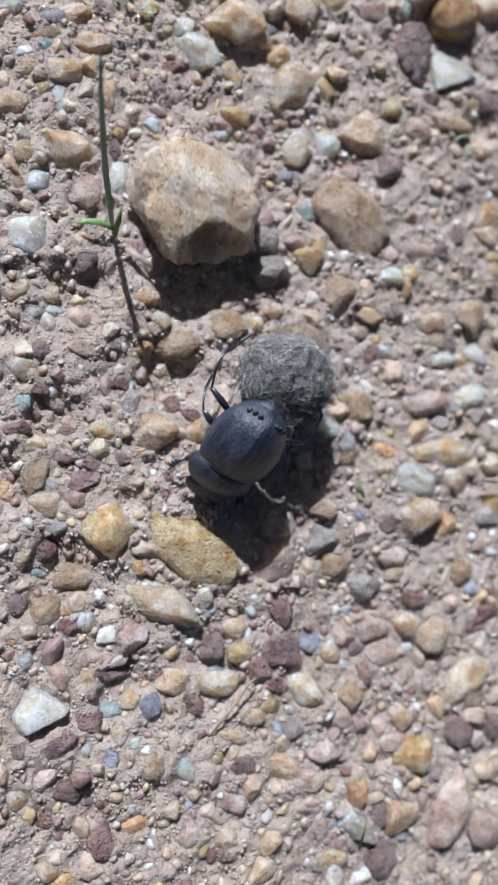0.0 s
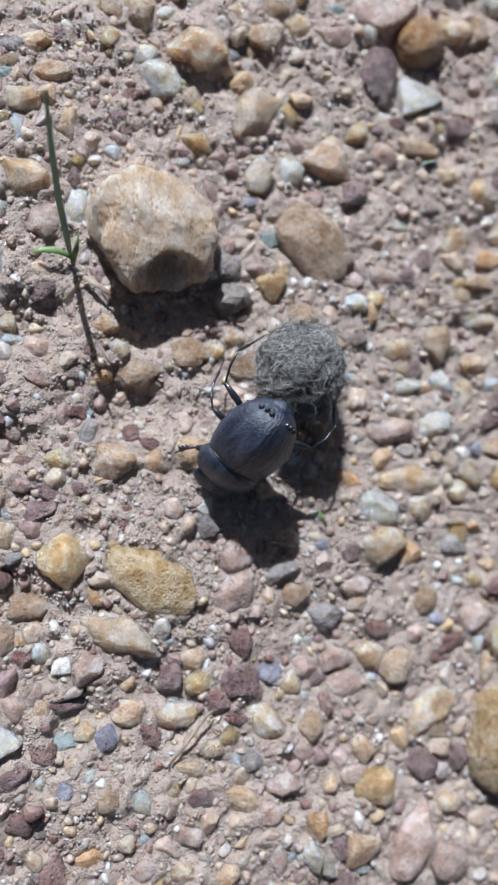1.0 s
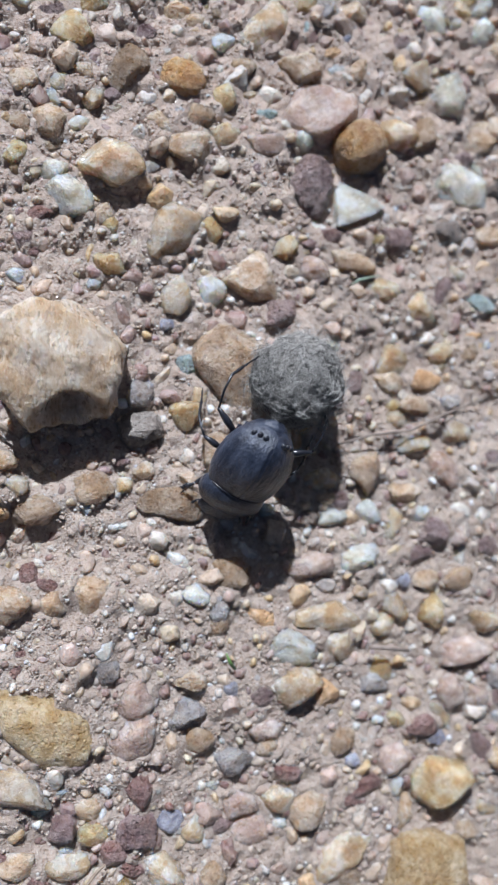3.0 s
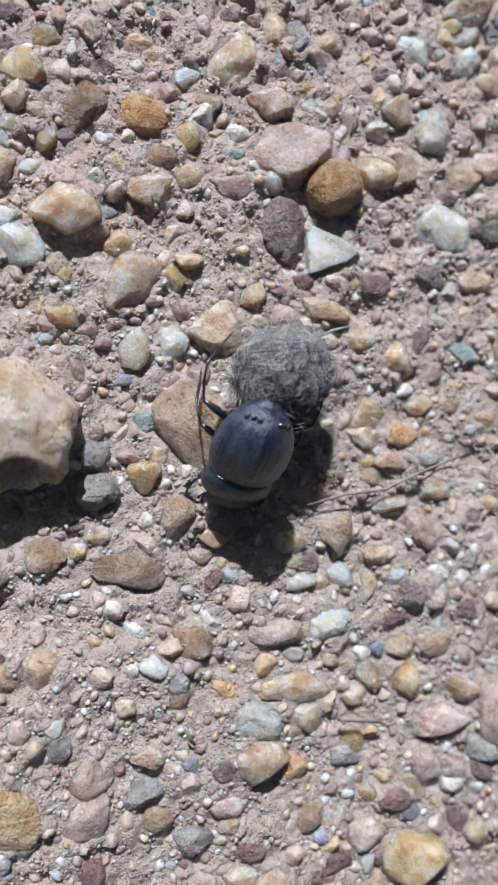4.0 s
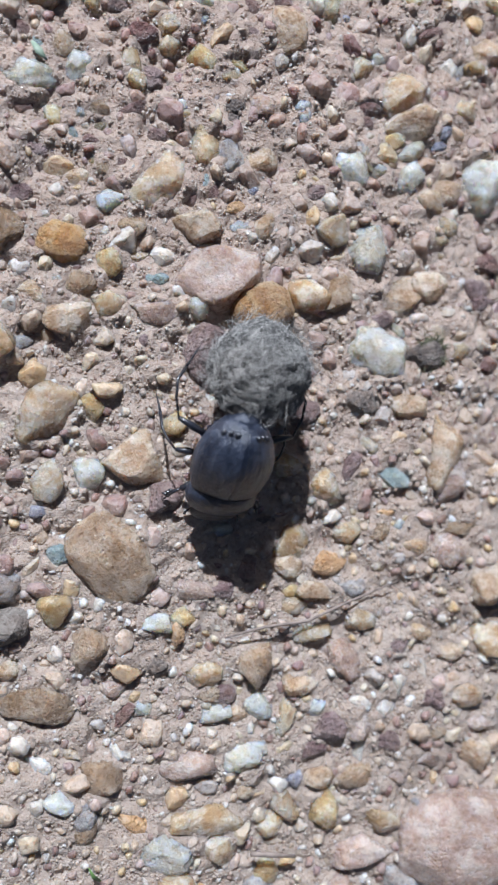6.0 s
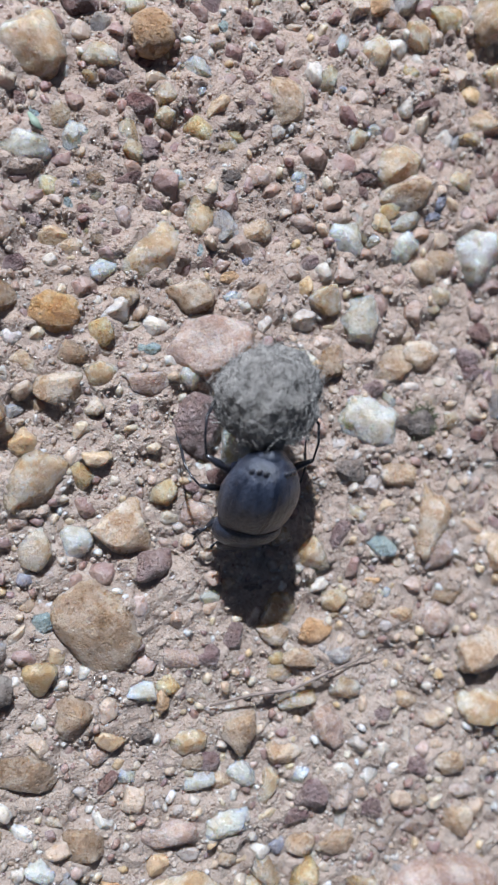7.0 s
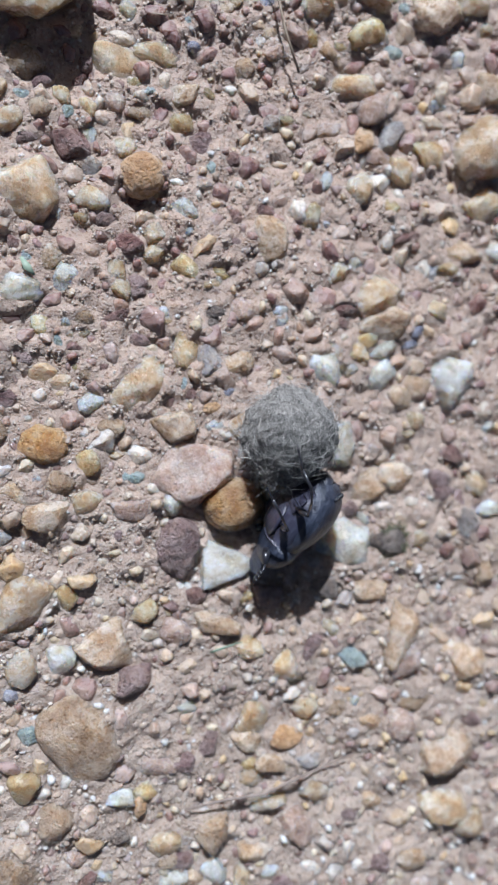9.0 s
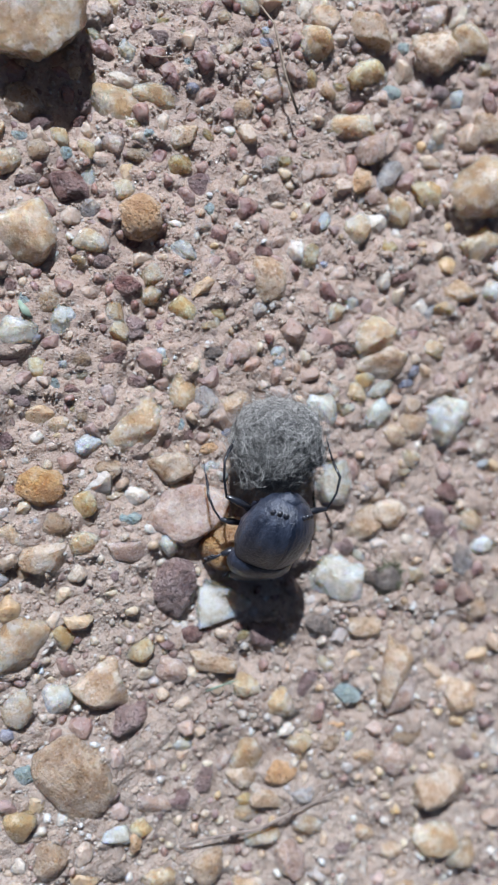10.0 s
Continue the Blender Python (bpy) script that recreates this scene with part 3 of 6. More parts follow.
stone("cream", 64.4, 38.0, 5.2, 3.8, 79, 0.50, 0.50)
stone("blue", 34.2, 40.2, 2.2, 1.6, 7, 0.50, 0.50)
stone("yellow", 39.2, 52.6, 3.7, 2.5, -67, 0.50, 0.50)
stone("tan", 35.5, 62.3, 5.7, 3.8, 1, 0.60, 0.50)
stone("cream", 40.5, 64.2, 4.3, 3.0, 11, 0.50, 0.50)
stone("pink", 45.7, 63.9, 5.2, 3.2, 11, 0.50, 0.50)
stone("dark", 60.6, 40.8, 2.9, 1.0, 7, 0.50, 0.50)
stone("grey", 30.5, 58.7, 3.1, 2.3, 11, 0.68, 0.50)
stone("white", 1.5, 28.5, 6.0, 5.1, 16, 0.56, 0.50)
stone("orange", 3.3, 26.7, 2.7, 1.3, 6, 0.50, 0.50)
stone("purple", 8.5, 26.3, 4.3, 2.6, 16, 0.68, 0.50)
stone("tan", 0.3, 22.0, 3.9, 2.8, 5, 0.50, 0.50)
stone("cream", 3.8, 21.9, 3.0, 2.1, 5, 0.50, 0.50)
stone("white", 4.9, 20.2, 3.0, 1.8, -1, 0.60, 0.50)
stone("tan", 15.4, 22.8, 4.0, 2.5, -3, 0.36, 0.50)
stone("cream", 17.5, 19.9, 2.5, 2.4, 4, 0.50, 0.50)
stone("red", 13.8, 19.0, 2.2, 1.9, 4, 0.68, 0.50)
stone("brown", 20.2, 17.2, 5.8, 3.6, -1, 0.76, 0.50)
stone("brown", 26.1, 19.7, 4.7, 4.0, 4, 0.76, 0.45)
stone("purple", 3.6, 15.0, 2.7, 2.5, 4, 0.50, 0.50)
stone("pink", 8.1, 15.8, 4.1, 2.3, -12, 0.50, 0.50)
stone("orange", 15.7, 16.6, 2.1, 2.1, 4, 0.50, 0.50)
stone("cream", 1.1, 13.3, 4.5, 2.9, -23, 0.60, 0.50)
stone("red", 3.4, 10.8, 2.4, 2.1, 3, 0.60, 0.50)
stone("red", 12.7, 11.6, 2.2, 1.9, 3, 0.60, 0.50)
stone("tan", 12.9, 13.5, 1.8, 1.6, 3, 0.50, 0.50)
stone("teal", 14.3, 11.9, 1.2, 1.0, 91, 0.50, 0.50)
stone("teal", 1.4, 9.1, 2.8, 2.3, 43, 0.68, 0.50)
stone("pink", 5.4, 9.1, 3.0, 2.5, 3, 0.44, 0.50)
stone("grey", 14.1, 9.4, 3.3, 2.6, 62, 0.60, 0.50)
stone("tan", 16.9, 6.1, 5.3, 5.0, -43, 0.64, 0.50)
stone("yellow", 10.8, 6.1, 3.5, 2.7, -23, 0.44, 0.50)
stone("red", 0.8, 5.6, 3.5, 2.2, 18, 0.60, 0.50)
stone("red", 19.5, 9.5, 2.6, 2.4, 91, 0.50, 0.50)
stone("red", 21.7, 8.3, 2.6, 1.7, 2, 0.50, 0.50)
stone("tan", 22.5, 6.0, 3.6, 3.2, 2, 0.52, 0.50)
stone("grey", 2.2, 19.5, 3.2, 1.9, 4, 0.50, 0.50)
stone("red", 6.6, 5.8, 2.3, 1.5, 2, 0.50, 0.50)
stone("grey", 2.1, 24.9, 1.7, 1.3, 5, 0.50, 0.50)
stone("clod", 31.5, 27.0, 5.6, 4.2, 5, 0.60, 0.70, name="soil_clod")
stone("grey", 31.2, 31.6, 3.7, 3.4, 6, 0.68, 0.50)
stone("yellow", 51.7, 28.8, 2.9, 2.5, 5, 0.32, 0.50)
stone("tan", 32.5, 22.2, 3.0, 2.9, -46, 0.44, 0.50)
stone("cream", 29.9, 20.4, 2.3, 2.0, 4, 0.50, 0.50)
stone("dark", 48.9, 23.1, 3.0, 2.1, 4, 0.50, 0.50)
stone("purple", 29.5, 23.3, 2.0, 1.6, 5, 0.50, 0.50)
stone("cream", 54.6, 22.0, 4.9, 3.3, 4, 0.36, 0.50)
stone("red", 45.6, 17.2, 3.8, 1.9, 59, 0.68, 0.50)
stone("white", 48.1, 18.1, 2.4, 1.9, 4, 0.50, 0.50)
stone("pink", 44.4, 20.2, 3.0, 2.3, 4, 0.50, 0.50)
stone("white", 56.5, 17.5, 4.0, 2.3, 3, 0.52, 0.50)
stone("white", 61.9, 18.1, 3.5, 2.7, -34, 0.44, 0.50)
stone("tan", 59.3, 17.3, 2.7, 2.2, 3, 0.50, 0.50)
stone("white", 59.8, 12.2, 7.1, 4.1, -4, 0.48, 0.50)
stone("brown", 44.1, 9.9, 5.2, 4.5, 2, 0.60, 0.55)
stone("pink", 53.5, 11.2, 6.7, 3.8, 11, 0.52, 0.50)
stone("brown", 61.0, 23.7, 5.1, 4.2, 58, 0.52, 0.50)
stone("tan", 64.2, 35.5, 4.3, 3.4, 6, 0.50, 0.50)
stone("purple", 58.8, 34.6, 3.9, 2.9, 69, 0.50, 0.50)
stone("pink", 53.1, 32.3, 5.1, 2.7, 6, 0.50, 0.50)
stone("purple", 56.1, 32.6, 3.7, 3.0, 6, 0.50, 0.50)
stone("brown", 55.4, 19.8, 2.8, 1.9, 4, 0.50, 0.50)
stone("tan", 61.1, 8.0, 2.9, 2.2, 2, 0.50, 0.50)
stone("cream", 65.0, 30.8, 3.7, 2.6, 5, 0.50, 0.50)
stone("brown", 3.2, 0.9, 5.4, 3.1, 60, 0.60, 0.50)
stone("cream", 4.7, -2.6, 4.2, 3.5, 11, 0.40, 0.55)
stone("white", 4.7, -0.3, 1.9, 1.2, -30, 0.28, 0.50)
stone("orange", -0.1, -1.4, 2.7, 2.0, 82, 0.50, 0.50)
stone("purple", 8.9, 0.2, 4.3, 2.5, 26, 0.68, 0.50)
stone("yellow", 12.0, -6.1, 6.3, 5.6, -59, 0.60, 0.60)
stone("gold", 21.8, -8.0, 13.2, 8.2, -26, 0.5, 0.38, name="rock")
stone("orange", 15.4, -10.0, 2.6, 2.1, -21, 0.44, 0.50)
stone("cream", 18.5, -14.7, 9.9, 4.3, -15, 0.60, 0.38)
stone("pink", 14.8, -18.4, 4.8, 4.0, 8, 0.84, 0.50)
stone("white", 9.4, -16.6, 3.0, 2.7, 91, 0.84, 0.50)
stone("teal", 22.1, -17.6, 2.8, 2.4, -2, 0.76, 0.50)
stone("brown", 8.5, -11.3, 5.5, 3.3, -1, 0.68, 0.50)
stone("red", 4.6, -8.3, 3.3, 2.9, 41, 0.68, 0.50)
stone("tan", 1.8, -8.6, 3.2, 2.1, 82, 0.50, 0.50)
stone("teal", 3.7, -10.8, 1.8, 1.3, -31, 0.50, 0.50)
stone("orange", 7.0, -15.1, 1.5, 1.4, -2, 0.50, 0.50)
stone("red", 7.3, -17.0, 2.6, 2.2, -2, 0.50, 0.50)
stone("brown", 4.7, -15.1, 4.0, 3.7, 40, 0.60, 0.50)
stone("purple", 1.3, -14.1, 3.5, 2.9, 19, 0.50, 0.50)
stone("blue", 1.0, -16.3, 1.5, 1.3, -2, 0.50, 0.50)
stone("orange", 0.8, -18.0, 2.0, 1.8, -2, 0.50, 0.50)
stone("white", 2.7, -20.2, 2.6, 2.2, 51, 0.50, 0.50)
stone("purple", 26.3, -12.1, 3.7, 3.0, 49, 0.60, 0.50)
stone("white", 24.4, -15.7, 1.7, 1.4, -2, 0.50, 0.50)
stone("tan", 27.8, -18.0, 3.4, 2.8, -2, 0.50, 0.50)
stone("yellow", 28.6, -20.9, 3.6, 2.5, 7, 0.50, 0.50)
stone("purple", 25.0, -20.3, 4.0, 3.3, 91, 0.60, 0.50)
stone("red", 18.3, -1.7, 2.2, 1.7, 81, 0.50, 0.50)
stone("red", 19.3, 0.4, 2.4, 1.1, 1, 0.50, 0.50)
stone("purple", 9.8, 2.2, 2.5, 2.3, 1, 0.50, 0.50)
stone("grey", 5.8, -5.4, 2.7, 2.0, -0, 0.50, 0.50)
stone("purple", 13.1, 2.6, 2.2, 1.9, 1, 0.50, 0.50)
stone("pink", 32.9, -10.1, 7.1, 5.1, 61, 0.64, 0.45)
stone("grey", 38.8, -7.1, 4.8, 3.8, 38, 0.96, 0.50)
stone("brown", 40.8, -10.4, 3.6, 3.2, -1, 0.44, 0.50)
stone("red", 33.7, -16.1, 3.6, 3.7, 69, 0.52, 0.50)
stone("tan", 39.4, -3.1, 4.7, 2.9, 0, 0.52, 0.50)
stone("blue", 44.2, -4.1, 2.5, 2.3, 90, 0.50, 0.50)
stone("pink", 40.7, -4.6, 1.9, 1.5, 0, 0.50, 0.50)
stone("white", 52.1, 1.0, 6.7, 4.7, -13, 0.60, 0.50)
stone("cream", 57.9, 0.9, 4.9, 3.6, -12, 0.40, 0.50)
stone("cream", 52.5, -3.8, 6.5, 5.0, 32, 0.52, 0.50)
stone("orange", 57.1, -5.2, 3.5, 3.7, 90, 0.40, 0.50)
stone("white", 54.8, -5.7, 1.5, 0.9, -0, 0.50, 0.50)
stone("grey", 64.1, -4.0, 4.2, 3.1, 0, 0.50, 0.50)
stone("cream", 56.8, 4.9, 8.5, 3.7, -7, 0.44, 0.50)
stone("orange", 47.8, 4.7, 4.0, 2.7, -36, 0.52, 0.50)
stone("brown", 42.1, 3.6, 3.9, 2.9, 69, 0.50, 0.50)
stone("purple", 48.6, -5.2, 3.5, 2.5, -0, 0.50, 0.50)
stone("pink", 49.1, -9.6, 5.0, 3.0, -1, 0.50, 0.50)
stone("tan", 49.5, -11.9, 3.5, 2.5, -1, 0.50, 0.50)
stone("brown", 59.7, -11.7, 3.9, 3.5, 67, 0.40, 0.50)
stone("red", 52.0, -14.9, 3.9, 2.5, -2, 0.50, 0.50)
stone("blue", 61.3, -14.0, 2.1, 1.9, 56, 0.50, 0.50)
stone("grey", 45.4, -13.2, 4.9, 3.4, -1, 0.60, 0.50)
stone("pink", 46.2, -18.5, 5.1, 3.6, 16, 0.44, 0.50)
stone("cream", 51.1, -18.5, 4.7, 3.4, -2, 0.40, 0.50)
stone("tan", 55.5, -19.6, 5.2, 5.0, 67, 0.44, 0.50)
stone("pink", 47.9, -22.2, 4.4, 3.9, 25, 0.44, 0.50)
stone("white", 51.7, -21.5, 2.2, 1.3, -3, 0.50, 0.50)
stone("cream", 40.7, -21.7, 3.8, 3.4, 46, 0.52, 0.50)
stone("purple", 33.6, -20.6, 4.9, 4.4, 91, 0.52, 0.40)
stone("blue", 37.6, -20.2, 3.3, 2.7, -3, 0.50, 0.50)
stone("purple", 43.9, -21.3, 2.6, 2.4, 57, 0.50, 0.50)
stone("red", 63.2, -17.5, 4.5, 3.0, 16, 0.50, 0.50)
stone("red", 61.9, -19.1, 5.5, 1.5, 2, 0.50, 0.50)
stone("white", 64.6, -9.1, 2.0, 1.4, -1, 0.50, 0.50)
stone("white", 42.7, -16.3, 1.6, 1.2, -2, 0.50, 0.50)
stone("pink", 6.5, -22.6, 3.5, 2.8, -60, 0.44, 0.50)
stone("purple", 12.4, -22.6, 5.1, 2.4, 5, 0.60, 0.50)
stone("tan", 9.7, -22.9, 2.7, 2.4, 91, 0.50, 0.50)
stone("red", 18.1, -23.1, 2.2, 2.0, -3, 0.50, 0.50)
stone("white", 3.9, -26.4, 7.4, 7.5, -4, 0.60, 0.36, name="quartz_pebble", facets=[(141, 0.52, 0.3), (61, 0.56, 0.3), (-62, 0.4, 0.1), (215, 0.62, 0.3), (80, 2.6, 5)])
stone("tan", 19.8, -24.2, 4.3, 3.3, -3, 0.52, 0.50)
stone("cream", 25.4, -24.7, 5.5, 3.2, 8, 0.48, 0.50)
stone("red", 22.7, -26.9, 3.3, 2.1, -41, 0.50, 0.50)
stone("white", 25.4, -22.9, 1.6, 1.0, -3, 0.50, 0.50)
stone("blue", 17.3, -26.9, 3.5, 3.0, 91, 0.44, 0.50)
stone("teal", 12.5, -27.0, 3.1, 2.1, -4, 0.52, 0.50)
stone("cream", 14.8, -26.1, 2.6, 2.3, 70, 0.50, 0.50)
stone("red", 9.9, -28.0, 3.4, 2.6, -4, 0.52, 0.50)
stone("purple", 6.4, -30.3, 4.8, 3.6, 21, 0.56, 0.50)
stone("purple", 1.8, -30.5, 3.3, 3.1, 71, 0.50, 0.50)
stone("tan", 13.5, -29.6, 2.5, 2.3, 91, 0.50, 0.50)
stone("white", 15.2, -30.9, 2.3, 1.8, -5, 0.50, 0.50)
stone("white", 10.0, -31.2, 2.5, 2.3, 60, 0.60, 0.50)
stone("blue", 12.2, -32.1, 3.4, 2.8, -33, 0.44, 0.50)
stone("brown", 17.9, -33.5, 4.0, 3.8, 81, 0.52, 0.50)
stone("white", 21.4, -34.2, 5.3, 2.4, -28, 0.40, 0.50)
stone("teal", 13.0, -34.6, 1.7, 1.3, -5, 0.50, 0.50)
stone("red", 7.5, -35.5, 3.3, 2.7, -6, 0.52, 0.50)
stone("tan", 2.2, -35.6, 4.0, 3.0, -25, 0.60, 0.50)
stone("grey", 9.8, -37.0, 2.1, 1.6, -6, 0.50, 0.50)
stone("red", 5.4, -38.5, 2.0, 1.9, -6, 0.50, 0.50)
stone("red", 11.8, -41.6, 4.4, 3.4, -60, 0.60, 0.50)
stone("orange", 15.7, -40.3, 3.4, 3.2, 36, 0.50, 0.50)
stone("pink", 22.2, -42.3, 3.8, 3.4, 24, 0.50, 0.50)
stone("white", 22.0, -38.8, 2.0, 1.3, 80, 0.50, 0.50)
stone("tan", 19.8, -38.8, 2.5, 2.2, -6, 0.50, 0.50)
stone("pink", 27.4, -38.8, 3.9, 3.2, -6, 0.50, 0.50)
stone("tan", 27.2, -43.2, 3.9, 2.8, -33, 0.50, 0.50)
stone("red", 25.1, -44.9, 2.4, 1.7, 91, 0.50, 0.50)
stone("purple", 27.2, -45.3, 3.3, 1.9, -7, 0.50, 0.50)
stone("purple", 28.8, -34.8, 3.8, 3.0, -5, 0.50, 0.50)
stone("yellow", 25.6, -33.6, 2.8, 2.2, 80, 0.50, 0.50)
stone("tan", 27.7, -31.0, 4.6, 2.3, -14, 0.50, 0.50)
stone("tan", 5.8, -44.4, 2.9, 2.5, -7, 0.50, 0.50)
stone("orange", 7.8, -45.8, 3.2, 2.4, -7, 0.50, 0.50)
stone("teal", 9.6, -41.1, 1.1, 0.9, -7, 0.50, 0.50)
stone("teal", 9.3, -42.4, 1.0, 0.8, -7, 0.50, 0.50)
stone("white", 29.7, -41.8, 2.3, 1.4, -6, 0.50, 0.50)
stone("cream", 37.6, -26.6, 6.5, 5.1, -73, 0.60, 0.50)
stone("red", 33.5, -25.4, 3.7, 2.6, -31, 0.50, 0.50)
stone("yellow", 32.4, -27.6, 2.9, 2.6, 58, 0.50, 0.50)
stone("cream", 30.2, -28.8, 3.0, 2.6, -4, 0.50, 0.50)
stone("grey", 35.4, -30.6, 3.2, 2.8, -4, 0.50, 0.50)
stone("white", 33.2, -30.4, 1.8, 1.7, 57, 0.50, 0.50)
stone("pink", 39.6, -34.0, 4.8, 3.8, -5, 0.44, 0.50)
stone("tan", 34.3, -35.6, 6.8, 4.0, -23, 0.52, 0.50)
stone("pink", 37.6, -37.4, 4.3, 3.2, -5, 0.50, 0.50)
stone("yellow", 52.6, -35.1, 6.4, 6.1, 33, 0.48, 0.50)
stone("tan", 50.4, -30.2, 3.7, 3.0, -48, 0.50, 0.50)
stone("pink", 48.8, -33.7, 3.9, 3.0, -5, 0.50, 0.50)
stone("pink", 42.0, -29.6, 3.2, 3.2, 57, 0.50, 0.50)
stone("brown", 43.5, -27.2, 3.7, 3.7, 68, 0.50, 0.50)
stone("orange", 44.0, -39.0, 4.0, 3.7, 56, 0.52, 0.50)
stone("purple", 47.2, -42.2, 4.1, 3.3, 79, 0.50, 0.50)
stone("white", 44.4, -43.9, 5.9, 3.8, -45, 0.48, 0.50)
stone("tan", 50.0, -42.5, 5.6, 4.3, 49, 0.50, 0.50)
stone("white", 50.5, -45.5, 3.9, 2.1, -19, 0.50, 0.50)
stone("purple", 59.2, -33.1, 4.9, 3.7, -4, 0.60, 0.50)
stone("tan", 63.6, -38.5, 3.7, 2.5, -5, 0.50, 0.50)
stone("pink", 58.0, -43.0, 10.7, 6.3, 72, 0.48, 0.40)
stone("cream", 60.2, -26.1, 9.7, 4.7, 46, 0.68, 0.30)
stone("pink", 63.2, -45.9, 6.2, 4.9, -73, 0.44, 0.50)
stone("purple", 64.9, -32.8, 4.2, 4.0, 78, 0.50, 0.50)
stone("brown", 61.4, -28.8, 4.1, 3.0, -4, 0.50, 0.50)
stone("cream", 40.8, -47.3, 5.2, 2.9, -11, 0.76, 0.50)
stone("purple", 48.0, -47.9, 5.4, 5.5, 55, 0.52, 0.50)
stone("pink", 39.0, -43.1, 4.4, 2.1, -79, 0.50, 0.50)
stone("tan", 32.6, -43.7, 3.5, 3.3, 80, 0.50, 0.50)
stone("tan", 31.2, -47.3, 4.6, 3.9, 12, 0.50, 0.50)
stone("white", 40.9, -43.1, 2.1, 1.6, 79, 0.50, 0.50)
stone("red", 31.2, -23.3, 3.4, 2.8, -3, 0.50, 0.50)
stone("cream", 15.1, 77.5, 3.7, 2.5, 84, 0.50, 0.50)
stone("purple", 18.8, 79.3, 4.7, 2.6, 22, 0.60, 0.50)
stone("purple", 18.5, 75.2, 4.5, 2.3, 30, 0.50, 0.50)
stone("yellow", 23.2, 77.4, 5.2, 3.2, -4, 0.60, 0.50)
stone("white", 24.8, 77.8, 1.6, 1.4, 11, 0.50, 0.50)
stone("yellow", 21.1, 73.4, 5.1, 4.2, 0, 0.60, 0.50)
stone("blue", 20.2, 73.3, 1.7, 1.2, 11, 0.50, 0.50)
stone("tan", 15.8, 67.0, 3.5, 2.7, 20, 0.50, 0.50)
stone("cream", 20.0, 67.6, 3.6, 2.4, -1, 0.52, 0.50)
stone("white", 18.8, 65.8, 2.9, 1.6, -45, 0.60, 0.50)
stone("cream", 23.6, 66.5, 3.2, 2.5, 65, 0.68, 0.50)
stone("tan", 22.5, 69.2, 3.3, 2.4, 10, 0.50, 0.50)
stone("purple", 25.7, 67.1, 2.4, 2.0, 10, 0.50, 0.50)
stone("tan", 19.0, 62.5, 4.2, 3.8, -45, 0.36, 0.55)
stone("brown", 15.9, 61.8, 3.1, 2.3, -56, 0.50, 0.50)
stone("white", 22.4, 62.8, 3.0, 2.3, 9, 0.50, 0.50)
stone("amber", 34.3, 70.5, 5.6, 4.4, -5, 0.10, 0.55)
stone("purple", 29.7, 75.3, 3.0, 2.3, 11, 0.50, 0.50)
stone("cream", 44.4, 79.1, 8.5, 6.1, 47, 0.60, 0.30)
stone("white", 39.1, 76.0, 3.4, 2.4, 11, 0.50, 0.50)
stone("brown", 42.0, 73.3, 3.8, 2.8, 10, 0.50, 0.50)
stone("brown", 36.8, 66.1, 3.6, 2.9, -11, 0.50, 0.50)
stone("yellow", 39.5, 69.0, 3.2, 3.4, 9, 0.50, 0.50)
stone("tan", 43.1, 70.2, 3.0, 1.5, 19, 0.50, 0.50)
stone("white", 34.0, 66.2, 2.0, 1.2, 9, 0.50, 0.50)
stone("tan", 32.4, 64.4, 5.7, 3.3, -12, 0.60, 0.30)
stone("red", 40.3, 80.2, 2.3, 1.5, 30, 0.50, 0.50)
stone("brown", 38.2, 79.4, 1.9, 1.7, 11, 0.50, 0.50)
stone("teal", 45.2, 67.8, 2.5, 2.1, 9, 0.50, 0.50)
stone("cream", 49.4, 84.1, 5.5, 3.8, -70, 0.52, 0.50)
stone("grey", 52.6, 82.6, 4.5, 3.4, 83, 0.68, 0.50)
stone("tan", 56.1, 83.3, 4.1, 3.0, 29, 0.52, 0.50)
stone("blue", 55.3, 79.3, 1.9, 1.3, 11, 0.50, 0.50)
stone("orange", 53.7, 77.3, 3.7, 1.6, 19, 0.50, 0.50)
stone("red", 50.9, 78.8, 2.2, 1.7, 11, 0.50, 0.50)
stone("teal", 49.8, 79.9, 2.2, 1.4, 83, 0.50, 0.50)
stone("tan", 49.4, 74.4, 5.5, 4.4, 19, 0.40, 0.50)
stone("white", 54.3, 75.0, 2.2, 1.8, 10, 0.50, 0.50)
stone("tan", 57.1, 75.5, 3.7, 2.7, 63, 0.50, 0.50)
stone("pink", 52.7, 69.3, 10.9, 8.6, 21, 0.6, 0.32)
stone("cream", 63.6, 68.4, 4.6, 5.3, 93, 0.60, 0.50)
stone("white", 67.4, 84.3, 5.6, 4.3, -64, 0.60, 0.50)
stone("cream", 71.5, 86.7, 3.3, 2.8, 11, 0.50, 0.50)
stone("white", 75.4, 84.7, 4.9, 2.9, 62, 0.52, 0.50)
stone("tan", 75.0, 90.7, 7.1, 4.6, 12, 0.60, 0.60)
stone("cream", 65.7, 76.4, 4.7, 3.6, 10, 0.44, 0.50)
stone("white", 70.7, 74.5, 5.8, 4.5, -70, 0.68, 0.50)
stone("brown", 67.4, 68.7, 4.9, 3.8, 62, 0.50, 0.50)
stone("purple", 73.1, 66.5, 3.1, 2.0, 8, 0.50, 0.50)
stone("tan", 75.5, 69.6, 8.0, 4.3, 26, 0.60, 0.30)
stone("tan", 78.3, 81.8, 3.6, 3.1, 10, 0.50, 0.50)
stone("purple", 63.1, 80.5, 3.0, 2.3, 11, 0.50, 0.50)
stone("dark", 71.5, 56.3, 4.4, 3.0, 7, 0.68, 0.50)
